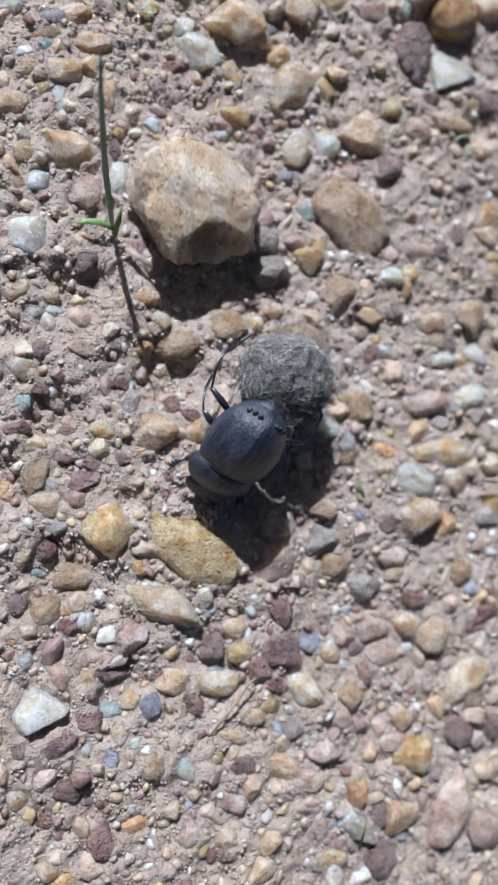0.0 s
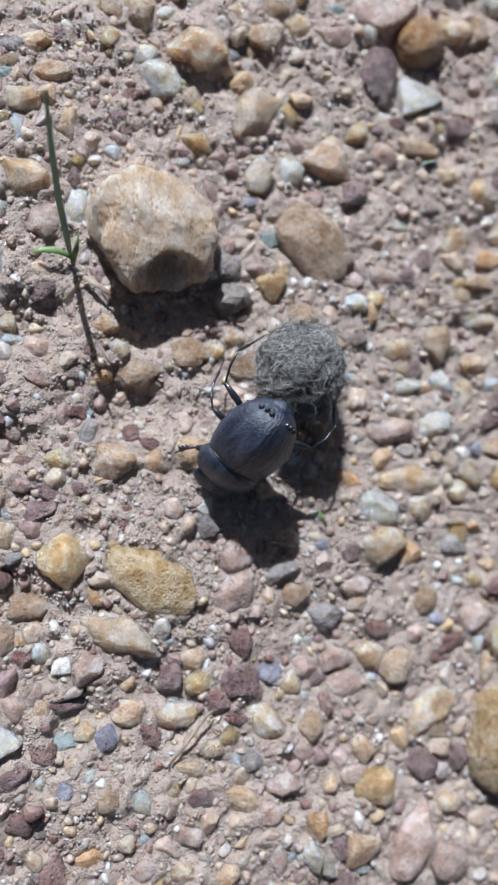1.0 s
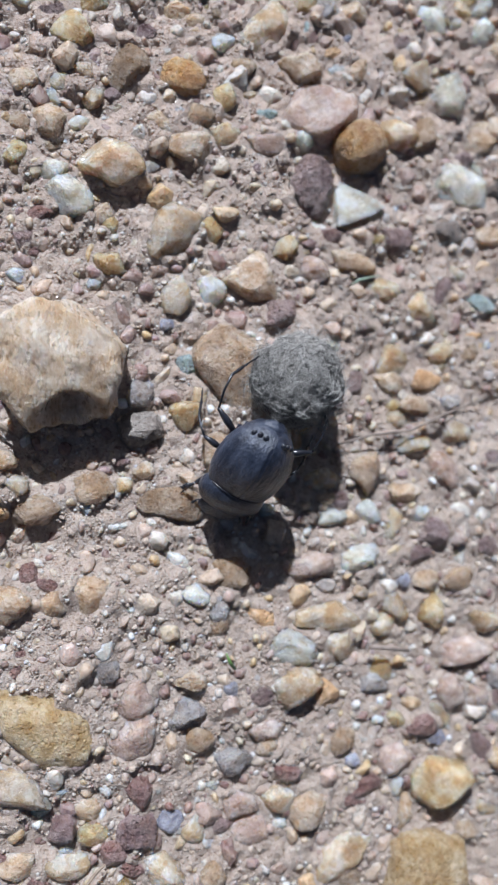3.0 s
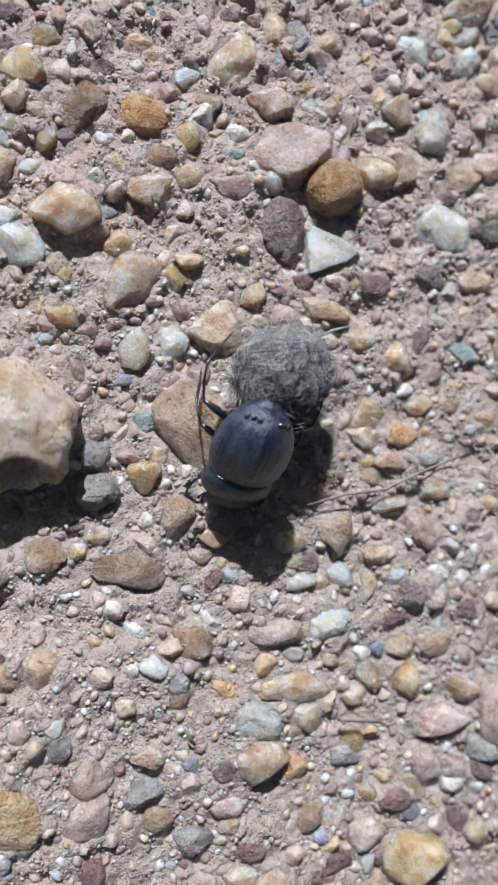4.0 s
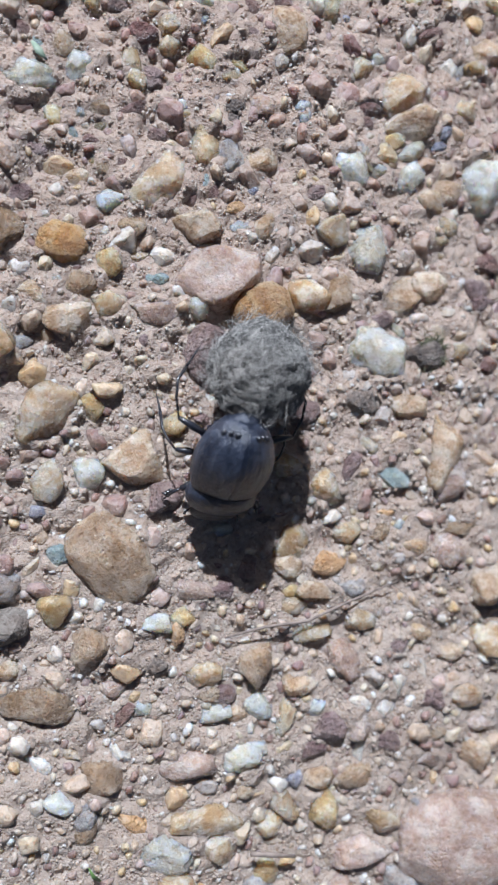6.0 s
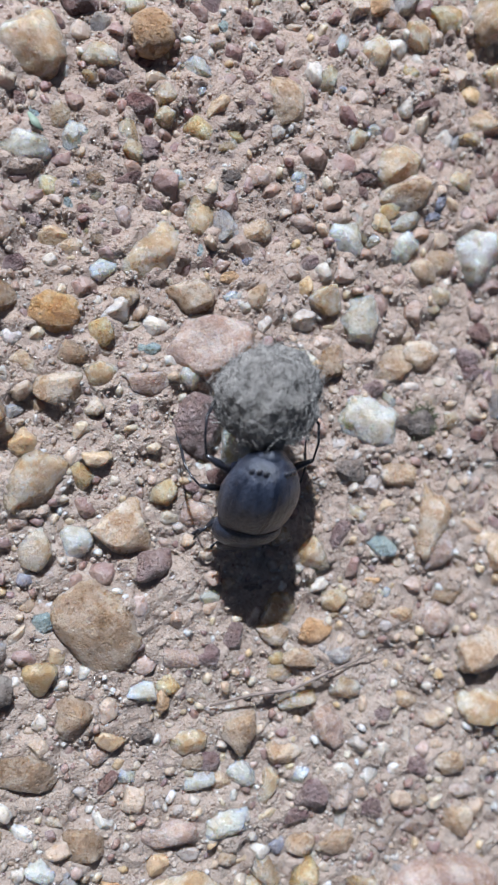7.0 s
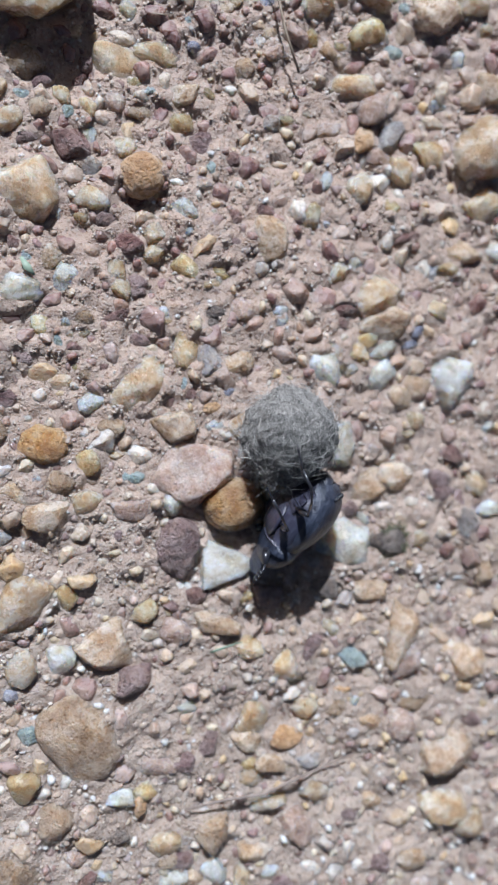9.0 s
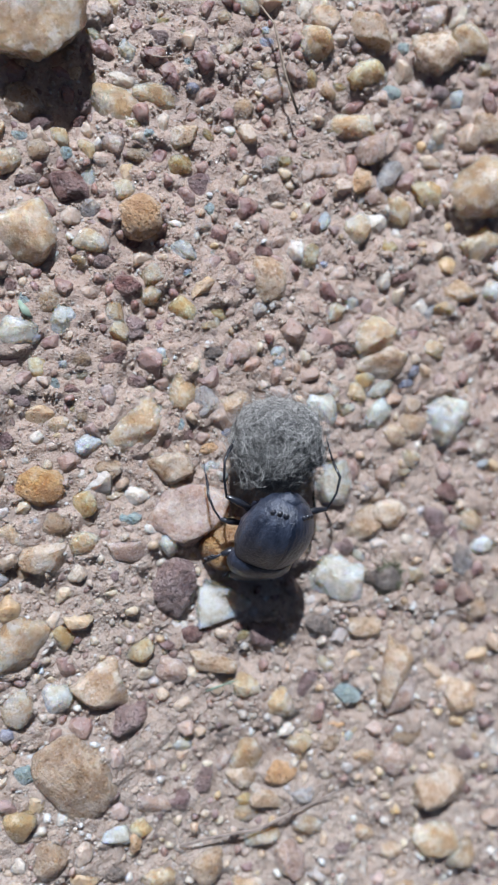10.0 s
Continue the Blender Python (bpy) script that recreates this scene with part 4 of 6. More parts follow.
stone("tan", 77.9, 56.3, 5.4, 3.5, -2, 0.50, 0.50)
stone("cream", 67.8, 45.6, 5.4, 4.6, -65, 0.48, 0.50)
stone("purple", 71.1, 48.3, 4.1, 2.6, 71, 0.50, 0.50)
stone("cream", 73.5, 50.8, 3.3, 1.9, -22, 0.50, 0.50)
stone("teal", 76.9, 47.2, 5.2, 2.7, -3, 0.68, 0.50)
stone("cream", 71.5, 39.8, 3.2, 2.7, 5, 0.60, 0.50)
stone("orange", 69.2, 35.9, 4.1, 2.8, -14, 0.52, 0.50)
stone("brown", 75.8, 40.2, 3.3, 2.6, 5, 0.50, 0.50)
stone("orange", 76.3, 42.7, 2.1, 1.1, 14, 0.50, 0.50)
stone("white", 78.1, 41.3, 1.7, 1.4, 82, 0.50, 0.50)
stone("tan", 80.7, 38.6, 4.4, 2.6, 4, 0.50, 0.50)
stone("tan", 75.8, 35.9, 2.4, 1.8, 4, 0.50, 0.50)
stone("tan", 68.2, 32.4, 5.5, 2.7, 3, 0.50, 0.50)
stone("yellow", 64.8, 32.4, 2.3, 1.7, -15, 0.50, 0.50)
stone("pink", 61.4, 37.2, 3.3, 1.9, 72, 0.50, 0.50)
stone("grey", 72.2, 33.0, 3.9, 2.3, 4, 0.50, 0.50)
stone("cream", 68.0, 27.7, 4.9, 2.9, 26, 0.60, 0.50)
stone("pink", 72.9, 24.0, 6.1, 4.6, -60, 0.52, 0.50)
stone("cream", 74.0, 29.5, 3.6, 3.0, 3, 0.50, 0.50)
stone("tan", 67.0, 20.9, 4.3, 2.8, 2, 0.44, 0.55)
stone("white", 69.3, 18.2, 3.2, 2.0, 60, 0.76, 0.50)
stone("purple", 71.4, 16.0, 4.9, 3.8, 1, 0.52, 0.50)
stone("pink", 75.1, 16.0, 4.0, 3.8, 82, 0.52, 0.50)
stone("cream", 65.4, 16.6, 4.5, 2.3, 71, 0.50, 0.50)
stone("purple", 69.3, 12.9, 3.3, 2.6, 1, 0.50, 0.50)
stone("tan", 70.6, 9.5, 4.3, 3.2, 0, 0.60, 0.50)
stone("brown", 75.3, 9.6, 5.2, 3.6, 9, 0.50, 0.50)
stone("cream", 66.3, 6.2, 5.0, 3.0, -37, 0.50, 0.50)
stone("yellow", 71.3, 5.0, 5.5, 4.2, -65, 0.68, 0.50)
stone("cream", 64.8, 3.6, 3.8, 3.3, 60, 0.50, 0.50)
stone("cream", 79.1, 4.1, 4.9, 2.9, -18, 0.52, 0.60)
stone("blue", 67.3, 9.1, 2.5, 2.1, 82, 0.50, 0.50)
stone("pink", 80.5, 9.9, 2.6, 2.3, 0, 0.50, 0.50)
stone("purple", 78.9, 14.2, 3.7, 2.8, 1, 0.50, 0.50)
stone("pink", 76.6, 0.0, 8.0, 4.5, -6, 0.60, 0.45)
stone("yellow", 64.8, -2.3, 3.6, 3.1, -2, 0.50, 0.50)
stone("pink", 74.4, -5.2, 4.4, 4.2, 48, 0.52, 0.50)
stone("cream", 73.4, -8.2, 3.7, 2.0, -46, 0.50, 0.50)
stone("red", 70.9, -9.6, 4.7, 3.1, -3, 0.52, 0.50)
stone("yellow", 67.2, -8.9, 2.8, 2.1, -3, 0.50, 0.50)
stone("blue", 73.2, -11.2, 3.0, 2.3, -3, 0.50, 0.50)
stone("pink", 67.0, -13.8, 4.3, 3.8, 26, 0.44, 0.50)
stone("white", 67.5, -17.6, 2.8, 2.6, 93, 0.50, 0.50)
stone("tan", 68.7, -21.0, 4.4, 2.4, 82, 0.50, 0.50)
stone("yellow", 74.4, -17.4, 8.2, 8.1, 35, 0.52, 0.50, name="rock")
stone("purple", 79.5, -12.6, 5.5, 3.1, -46, 0.50, 0.50)
stone("cream", 82.5, -14.3, 3.5, 3.0, 58, 0.50, 0.50)
stone("tan", 77.9, -23.9, 4.4, 3.2, -30, 0.50, 0.50)
stone("cream", 81.3, -21.5, 4.6, 2.6, -4, 0.50, 0.50)
stone("grey", 82.9, -3.5, 6.1, 4.4, -36, 0.50, 0.50)
stone("white", 28.8, 87.9, 6.4, 4.5, 1, 0.60, 0.35)
stone("white", 34.5, 90.3, 4.3, 3.3, 31, 0.52, 0.50)
stone("teal", 30.2, 91.4, 2.3, 1.4, -31, 0.50, 0.50)
stone("cream", 44.3, 94.6, 3.2, 2.2, 39, 0.50, 0.50)
stone("yellow", 48.6, 93.6, 3.8, 3.1, -41, 0.60, 0.45)
stone("cream", 51.5, 92.4, 2.8, 1.6, 12, 0.50, 0.50)
stone("white", 49.8, 94.5, 1.6, 1.2, 12, 0.50, 0.50)
stone("cream", 40.9, 89.8, 2.6, 2.8, 12, 0.50, 0.50)
stone("purple", 42.9, 89.6, 2.1, 1.8, 11, 0.36, 0.50)
stone("white", 35.2, 84.9, 2.0, 1.8, 11, 0.50, 0.50)
stone("brown", 36.9, 85.7, 2.5, 2.1, 11, 0.50, 0.50)
stone("cream", 37.3, 84.0, 2.7, 1.6, 57, 0.50, 0.50)
stone("red", 41.0, 86.5, 3.4, 1.6, 30, 0.50, 0.50)
stone("yellow", 32.4, 84.2, 2.9, 2.5, -54, 0.50, 0.50)
stone("white", 41.0, 84.0, 1.8, 1.1, 85, 0.50, 0.50)
stone("red", 36.6, 82.2, 2.6, 1.6, -10, 0.50, 0.50)
stone("purple", 30.9, 80.2, 2.1, 1.7, 10, 0.50, 0.50)
stone("purple", 44.1, 84.0, 2.5, 2.0, -42, 0.50, 0.50)
stone("cream", 46.9, 86.7, 2.4, 1.9, 11, 0.50, 0.50)
stone("dark", 52.3, 87.4, 2.2, 1.7, 11, 0.50, 0.50)
stone("yellow", 37.1, 79.9, 1.3, 1.1, 10, 0.50, 0.50)
stone("teal", 34.6, 82.4, 2.2, 1.5, 94, 0.50, 0.50)
stone("tan", 35.4, 77.8, 2.8, 1.9, 10, 0.50, 0.50)
stone("purple", 53.4, 96.3, 2.6, 1.3, 30, 0.50, 0.50)
stone("pink", 55.5, 89.9, 3.5, 2.9, 11, 0.36, 0.50)
stone("white", 61.1, 89.1, 2.0, 1.6, 11, 0.50, 0.50)
stone("cream", 67.6, 96.2, 3.3, 2.7, 12, 0.50, 0.50)
stone("red", 68.9, 90.0, 2.0, 1.6, 11, 0.50, 0.50)
stone("blue", 78.9, 88.9, 2.1, 1.7, 10, 0.50, 0.50)
stone("brown", 80.6, 83.5, 4.0, 3.5, 10, 0.50, 0.50)
stone("white", 85.4, 85.6, 7.6, 6.4, -50, 0.5, 0.55)
stone("cream", 83.0, 99.4, 3.3, 2.1, 12, 0.50, 0.50)
stone("grey", 81.1, 99.0, 3.0, 1.6, 84, 0.50, 0.50)
stone("white", 68.3, 92.7, 1.8, 1.2, 11, 0.50, 0.50)
stone("cream", 80.1, 77.4, 2.9, 1.8, 9, 0.50, 0.50)
stone("pink", 75.6, 74.9, 2.3, 1.7, 8, 0.50, 0.50)
stone("dark", 80.1, 62.7, 5.5, 4.4, -2, 1.00, 0.50, name="soil_clod")
stone("tan", 83.3, 50.8, 5.1, 10.1, 5, 0.52, 0.25)
stone("tan", 80.0, 52.3, 2.4, 1.9, 5, 0.50, 0.50)
stone("cream", 83.9, 63.8, 3.1, 2.4, 7, 0.50, 0.50)
stone("brown", 86.4, 41.2, 4.5, 2.5, 12, 0.50, 0.50)
stone("purple", 86.4, 70.0, 3.3, 2.2, 8, 0.50, 0.50)
stone("cream", 90.0, 34.5, 4.4, 3.7, 84, 0.44, 0.60)
stone("tan", 82.2, 27.9, 4.0, 2.4, -7, 0.50, 0.50)
stone("tan", 86.6, 25.3, 3.3, 2.8, 1, 0.32, 0.60)
stone("tan", 88.3, 20.1, 5.6, 3.8, -8, 0.52, 0.55)
stone("pink", 90.9, 16.4, 4.2, 3.0, -0, 0.44, 0.55)
stone("purple", 84.1, 19.6, 3.5, 3.1, 0, 0.50, 0.50)
stone("tan", 91.5, 12.4, 5.2, 3.9, -27, 0.44, 0.60)
stone("brown", 85.5, 15.3, 2.6, 2.5, -0, 0.50, 0.50)
stone("pink", 85.3, 11.6, 3.8, 2.1, -18, 0.50, 0.50)
stone("red", 81.1, 9.1, 2.1, 1.6, -1, 0.50, 0.50)
stone("grey", 85.0, 5.8, 3.6, 1.7, -10, 0.50, 0.50)
stone("pink", 89.4, 1.6, 15.4, 13.0, 7, 0.25, 0.35, name="rock")
stone("purple", 79.0, 26.1, 3.0, 2.6, 30, 0.50, 0.50)
stone("purple", 82.5, -6.5, 3.4, 2.9, -3, 0.50, 0.50)
stone("white", 86.1, -5.6, 2.6, 1.5, -3, 0.50, 0.50)
stone("pink", 89.4, -6.9, 4.1, 3.3, -3, 0.50, 0.50)
stone("pink", 78.9, -6.2, 3.5, 3.3, -3, 0.50, 0.50)
stone("cream", 27.1, 122.1, 12.7, 9.9, 32, 0.60, 0.72, name="rock", facets=[(20, 0.8, 0.1), (75, 0.85, 0.2), (130, 0.9, 0.2), (190, 0.85, 0.1), (240, 0.72, -0.2), (290, 0.7, -0.25), (335, 0.85, 0), (90, 3.2, 4), (270, 3.3, 4.5)])
stone("tan", 26.6, 113.3, 5.6, 3.9, -7, 0.76, 0.50)
stone("purple", 29.4, 111.7, 3.4, 1.9, 27, 0.44, 0.50)
stone("teal", 27.1, 109.5, 2.8, 1.2, 2, 0.60, 0.50)
stone("cream", 26.5, 106.8, 3.4, 3.1, 12, 0.60, 0.50)
stone("brown", 29.3, 108.4, 2.7, 2.5, 12, 0.50, 0.50)
stone("cream", 34.8, 109.8, 2.3, 2.1, -51, 0.60, 0.50)
stone("cream", 31.6, 110.5, 2.5, 2.0, -30, 0.50, 0.50)
stone("teal", 32.7, 108.8, 1.4, 1.5, 12, 0.50, 0.50)
stone("white", 37.8, 121.8, 3.4, 2.0, -56, 0.60, 0.55)
stone("purple", 41.5, 123.7, 2.7, 2.1, 14, 0.50, 0.50)
stone("cream", 37.3, 115.7, 5.3, 4.2, 3, 0.56, 0.40)
stone("cream", 42.3, 117.7, 6.1, 3.7, 13, 0.60, 0.35)
stone("yellow", 44.0, 125.0, 1.6, 1.3, 14, 0.50, 0.50)
stone("yellow", 41.5, 125.9, 1.6, 1.0, 24, 0.50, 0.50)
stone("pink", 39.9, 125.5, 1.6, 1.4, 15, 0.50, 0.50)
stone("tan", 49.3, 124.4, 2.1, 1.8, 14, 0.32, 0.50)
stone("tan", 50.3, 125.9, 2.4, 1.4, 50, 0.50, 0.50)
stone("blue", 46.0, 119.3, 1.6, 1.4, 13, 0.50, 0.50)
stone("teal", 45.1, 122.0, 1.5, 1.3, 14, 0.50, 0.50)
stone("tan", 45.3, 113.5, 4.6, 2.4, 31, 0.44, 0.50)
stone("yellow", 45.5, 110.3, 3.1, 2.6, 12, 0.50, 0.50)
stone("yellow", 48.4, 114.4, 1.8, 1.4, -38, 0.50, 0.50)
stone("yellow", 39.8, 113.6, 2.0, 1.4, 22, 0.50, 0.50)
stone("teal", 41.4, 113.0, 1.6, 1.3, 13, 0.50, 0.50)
stone("brown", 40.6, 110.5, 2.9, 2.3, 12, 0.50, 0.50)
stone("pink", 37.9, 111.2, 3.0, 2.5, 12, 0.50, 0.50)
stone("tan", 48.6, 128.1, 2.8, 2.0, 15, 0.50, 0.50)
stone("cream", 51.1, 130.1, 2.8, 2.2, 15, 0.50, 0.50)
stone("brown", 52.2, 118.1, 2.8, 2.5, 88, 0.50, 0.50)
stone("purple", 33.9, 114.8, 2.0, 1.6, 68, 0.50, 0.50)
stone("red", 33.5, 112.8, 2.0, 1.2, 41, 0.50, 0.50)
stone("cream", 33.5, 122.9, 3.0, 2.0, -39, 0.50, 0.50)
stone("pink", 34.4, 125.3, 2.7, 2.3, -16, 0.50, 0.50)
stone("purple", 47.5, 123.8, 1.5, 1.3, 14, 0.50, 0.50)
stone("tan", 32.2, 117.9, 1.9, 1.5, 14, 0.50, 0.50)
stone("cream", 60.2, 127.8, 4.6, 4.3, 14, 0.32, 0.55)
stone("tan", 66.6, 130.9, 5.7, 4.5, 6, 0.48, 0.60)
stone("yellow", 67.1, 126.0, 5.2, 3.5, 40, 0.52, 0.55)
stone("tan", 61.1, 131.0, 3.7, 3.0, 15, 0.50, 0.50)
stone("yellow", 60.2, 123.7, 2.4, 1.9, 88, 0.50, 0.50)
stone("tan", 62.4, 122.5, 2.2, 2.1, 88, 0.50, 0.50)
stone("yellow", 64.1, 123.9, 2.1, 1.2, 13, 0.50, 0.50)
stone("blue", 54.1, 126.6, 2.9, 1.8, 14, 0.50, 0.50)
stone("white", 53.7, 128.1, 1.4, 1.2, 14, 0.50, 0.50)
stone("teal", 71.9, 130.4, 1.9, 1.5, 14, 0.50, 0.50)
stone("tan", 75.9, 130.8, 6.7, 5.5, -23, 0.56, 0.60)
stone("pink", 75.0, 135.3, 4.7, 3.2, 49, 0.50, 0.50)
stone("cream", 80.2, 133.4, 5.4, 4.3, 14, 0.52, 0.50)
stone("cream", 83.3, 130.7, 2.8, 2.1, 14, 0.36, 0.50)
stone("teal", 71.3, 124.8, 2.7, 1.8, 13, 0.50, 0.50)
stone("pink", 74.7, 125.8, 3.2, 2.4, 13, 0.50, 0.50)
stone("purple", 77.6, 126.1, 2.9, 2.2, 13, 0.50, 0.50)
stone("cream", 66.4, 119.4, 6.0, 3.0, 8, 0.44, 0.55)
stone("pink", 69.9, 117.6, 5.1, 3.4, 30, 0.48, 0.50)
stone("pink", 64.2, 113.2, 3.3, 2.2, 12, 0.50, 0.50)
stone("grey", 72.4, 114.9, 5.1, 3.2, 48, 0.52, 0.50)
stone("grey", 56.4, 112.6, 2.3, 1.9, 12, 0.50, 0.50)
stone("yellow", 58.5, 113.4, 2.3, 1.5, 3, 0.50, 0.50)
stone("pink", 55.9, 121.0, 3.2, 2.2, 13, 0.50, 0.50)
stone("tan", 54.9, 123.1, 2.1, 1.7, 14, 0.50, 0.50)
stone("white", 80.1, 126.0, 2.1, 2.5, 13, 0.50, 0.50)
stone("white", 78.1, 119.8, 2.9, 2.0, 12, 0.50, 0.50)
stone("tan", 85.2, 123.4, 4.2, 4.0, 13, 0.52, 0.55)
stone("cream", 85.2, 115.0, 8.6, 7.0, 47, 0.28, 0.55, name="rock")
stone("cream", 86.6, 108.6, 5.7, 4.5, 37, 0.52, 0.50)
stone("purple", 28.5, 104.9, 2.5, 1.5, 12, 0.50, 0.50)
stone("cream", 28.7, 98.8, 7.6, 7.4, 11, 0.5, 0.34)
stone("cream", 39.5, 106.1, 2.8, 2.3, 12, 0.50, 0.50)
stone("orange", 41.8, 103.3, 5.3, 4.7, 30, -0.5, 0.60)
stone("red", 41.5, 100.6, 3.8, 1.8, 49, 0.60, 0.50)
stone("grey", 36.0, 103.1, 2.5, 2.2, -41, 0.50, 0.50)
stone("cream", 36.3, 99.6, 3.9, 3.2, 11, 0.60, 0.50)
stone("cream", 35.6, 97.2, 1.9, 1.7, 10, 0.50, 0.50)
stone("purple", 38.1, 97.3, 2.6, 2.2, 68, 0.50, 0.50)
stone("white", 47.3, 100.3, 4.3, 3.3, -40, 0.60, 0.45)
stone("cream", 44.3, 97.1, 3.4, 2.9, 10, 0.60, 0.50)
stone("white", 47.7, 98.0, 1.9, 1.6, 10, 0.50, 0.50)
stone("pink", 48.8, 103.6, 2.8, 2.0, 11, 0.50, 0.50)
stone("purple", 48.3, 108.2, 2.9, 3.1, 12, 0.60, 0.50)
stone("teal", 50.0, 105.9, 2.1, 1.8, 88, 0.50, 0.50)
stone("red", 52.3, 107.3, 2.4, 2.1, -28, 0.50, 0.50)
stone("yellow", 50.8, 100.6, 1.8, 1.2, 10, 0.50, 0.50)
stone("yellow", 52.1, 93.7, 3.5, 1.8, -5, 0.50, 0.50)
stone("red", 53.4, 100.4, 2.5, 2.0, 77, 0.50, 0.50)
stone("purple", 53.5, 97.7, 2.3, 1.8, 10, 0.50, 0.50)
stone("tan", 32.3, 92.0, 3.9, 2.5, 49, 0.50, 0.50)
stone("red", 28.4, 93.0, 2.1, 1.9, 10, 0.50, 0.50)
stone("cream", 40.1, 91.4, 4.0, 2.4, -73, 0.44, 0.50)
stone("purple", 42.8, 90.8, 2.4, 2.0, 9, 0.36, 0.50)
stone("dark", 52.6, 89.1, 2.5, 1.9, 9, 0.76, 0.50)
stone("white", 46.6, 87.9, 1.9, 1.5, 9, 0.50, 0.50)
stone("white", 64.2, 107.4, 3.2, 1.9, 93, 0.36, 0.50)
stone("red", 62.2, 106.9, 2.5, 1.7, 39, 0.50, 0.50)
stone("cream", 68.6, 107.1, 4.1, 3.6, 67, 0.50, 0.50)
stone("cream", 74.4, 110.0, 4.4, 3.0, -64, 0.60, 0.55)
stone("yellow", 73.6, 105.5, 3.2, 2.1, 11, 0.50, 0.50)
stone("pink", 71.0, 111.5, 3.4, 2.5, 11, 0.50, 0.50)
stone("yellow", 77.8, 113.5, 4.5, 3.5, -47, 0.52, 0.55)
stone("yellow", 62.9, 102.5, 3.6, 2.2, 83, 0.50, 0.50)
stone("blue", 65.2, 101.9, 1.7, 1.3, -28, 0.50, 0.50)
stone("white", 69.7, 98.0, 2.6, 2.0, 10, 0.50, 0.50)
stone("red", 57.0, 102.1, 2.7, 1.9, 10, 0.50, 0.50)
stone("cream", 73.5, 94.0, 6.2, 6.0, -49, 0.56, 0.50)
stone("red", 69.1, 91.8, 3.6, 2.3, 9, 0.50, 0.50)
stone("yellow", 72.4, 88.3, 3.5, 2.3, 8, 0.50, 0.50)
stone("white", 75.1, 87.5, 3.8, 2.5, 56, 0.50, 0.50)
stone("blue", 79.4, 90.7, 2.0, 1.8, 8, 0.50, 0.50)
stone("tan", 84.4, 101.9, 6.0, 3.2, 10, 0.52, 0.50)
stone("white", 89.5, 102.4, 2.9, 3.0, 10, 0.50, 0.50)
stone("cream", 81.7, 93.7, 3.3, 2.5, 9, 0.50, 0.50)
stone("white", 60.9, 90.5, 2.4, 1.7, 9, 0.50, 0.50)
stone("red", 76.5, 102.4, 3.7, 1.7, 28, 0.50, 0.50)
stone("cream", 68.8, 85.9, 4.1, 2.0, -65, 0.52, 0.50)
stone("cream", 80.7, 79.2, 3.3, 2.5, -12, 0.50, 0.50)
stone("red", 87.3, 75.4, 3.6, 2.6, -12, 0.50, 0.50)
stone("purple", 85.8, 71.5, 3.0, 3.1, 5, 0.50, 0.50)
stone("cream", 91.6, 72.0, 4.0, 3.9, 77, 0.50, 0.50)
stone("white", 93.7, 68.6, 3.5, 2.7, 5, 0.50, 0.50)
stone("white", 75.6, 65.6, 2.9, 1.2, -23, 0.50, 0.50)
stone("tan", 83.1, 60.0, 2.0, 1.7, 4, 0.50, 0.50)
stone("white", 92.1, 79.7, 2.3, 1.6, 6, 0.50, 0.50)
stone("grey", 90.5, 66.4, 3.5, 3.9, 5, 0.50, 0.50)
stone("brown", 94.4, 59.6, 3.9, 3.2, 89, 0.50, 0.50)
stone("tan", 92.7, 34.9, 8.0, 6.7, -0, 0.44, 0.55)
stone("cream", 93.1, 27.4, 7.2, 5.4, -27, 0.48, 0.50)
stone("cream", 97.3, 24.8, 4.7, 5.1, -1, 0.50, 0.50)
stone("purple", 95.6, 39.5, 3.6, 2.8, -51, 0.50, 0.50)
stone("red", 97.0, 34.2, 2.7, 2.3, -0, 0.50, 0.50)
stone("tan", 26.3, 7.2, 5.4, 5.1, -5, 0.45, 0.42)
stone("grey", 28.9, -1.5, 3.2, 2.9, 99, 0.55, 0.50)
stone("gold", 72.2, -30.7, 13.6, 11.4, 87, 0.22, 0.42, name="rock")
stone("brown", 35.9, 18.5, 7.9, 4.7, 12, 0.6, 0.42)
stone("white", 39.5, 7.3, 4.0, 3.1, -3, 0.55, 0.50)
stone("grey", 42.1, 5.6, 3.7, 2.7, 98, 0.75, 0.50)
stone("tan", 40.0, 12.7, 2.7, 2.1, -4, 0.65, 0.50)
stone("purple", 57.4, 19.9, 3.0, 2.6, -9, 0.75, 0.50)
stone("pink", 32.7, -5.4, 5.4, 4.6, 73, 0.75, 0.42)
stone("brown", 27.7, 70.4, 6.4, 5.7, 85, 0.75, 0.42)
stone("red", 33.2, 105.1, 4.5, 4.1, 8, 0.75, 0.50)
stone("white", 35.2, 106.7, 3.0, 1.8, 92, 0.55, 0.50)
stone("red", 41.2, 94.9, 3.7, 2.8, 13, 0.45, 0.50)
stone("tan", 58.4, 98.5, 5.5, 5.1, 91, 0.55, 0.42)
stone("orange", 68.5, 113.2, 3.2, 3.0, 105, 0.75, 0.50)
stone("cream", 71.1, 84.5, 2.7, 2.1, 16, 0.45, 0.50)
stone("purple", 44.3, 60.6, 2.3, 1.9, 81, 0.55, 0.50)
stone("tan", 79.7, 71.3, 6.2, 4.3, 7, 0.75, 0.42)
stone("pink", 83.9, 47.8, 7.5, 4.8, 85, 0.45, 0.42)
stone("tan", 93.4, 47.7, 6.7, 5.4, 10, 0.55, 0.42)
stone("pink", 85.0, 38.4, 4.8, 4.6, -4, 0.55, 0.50)

make_ground()


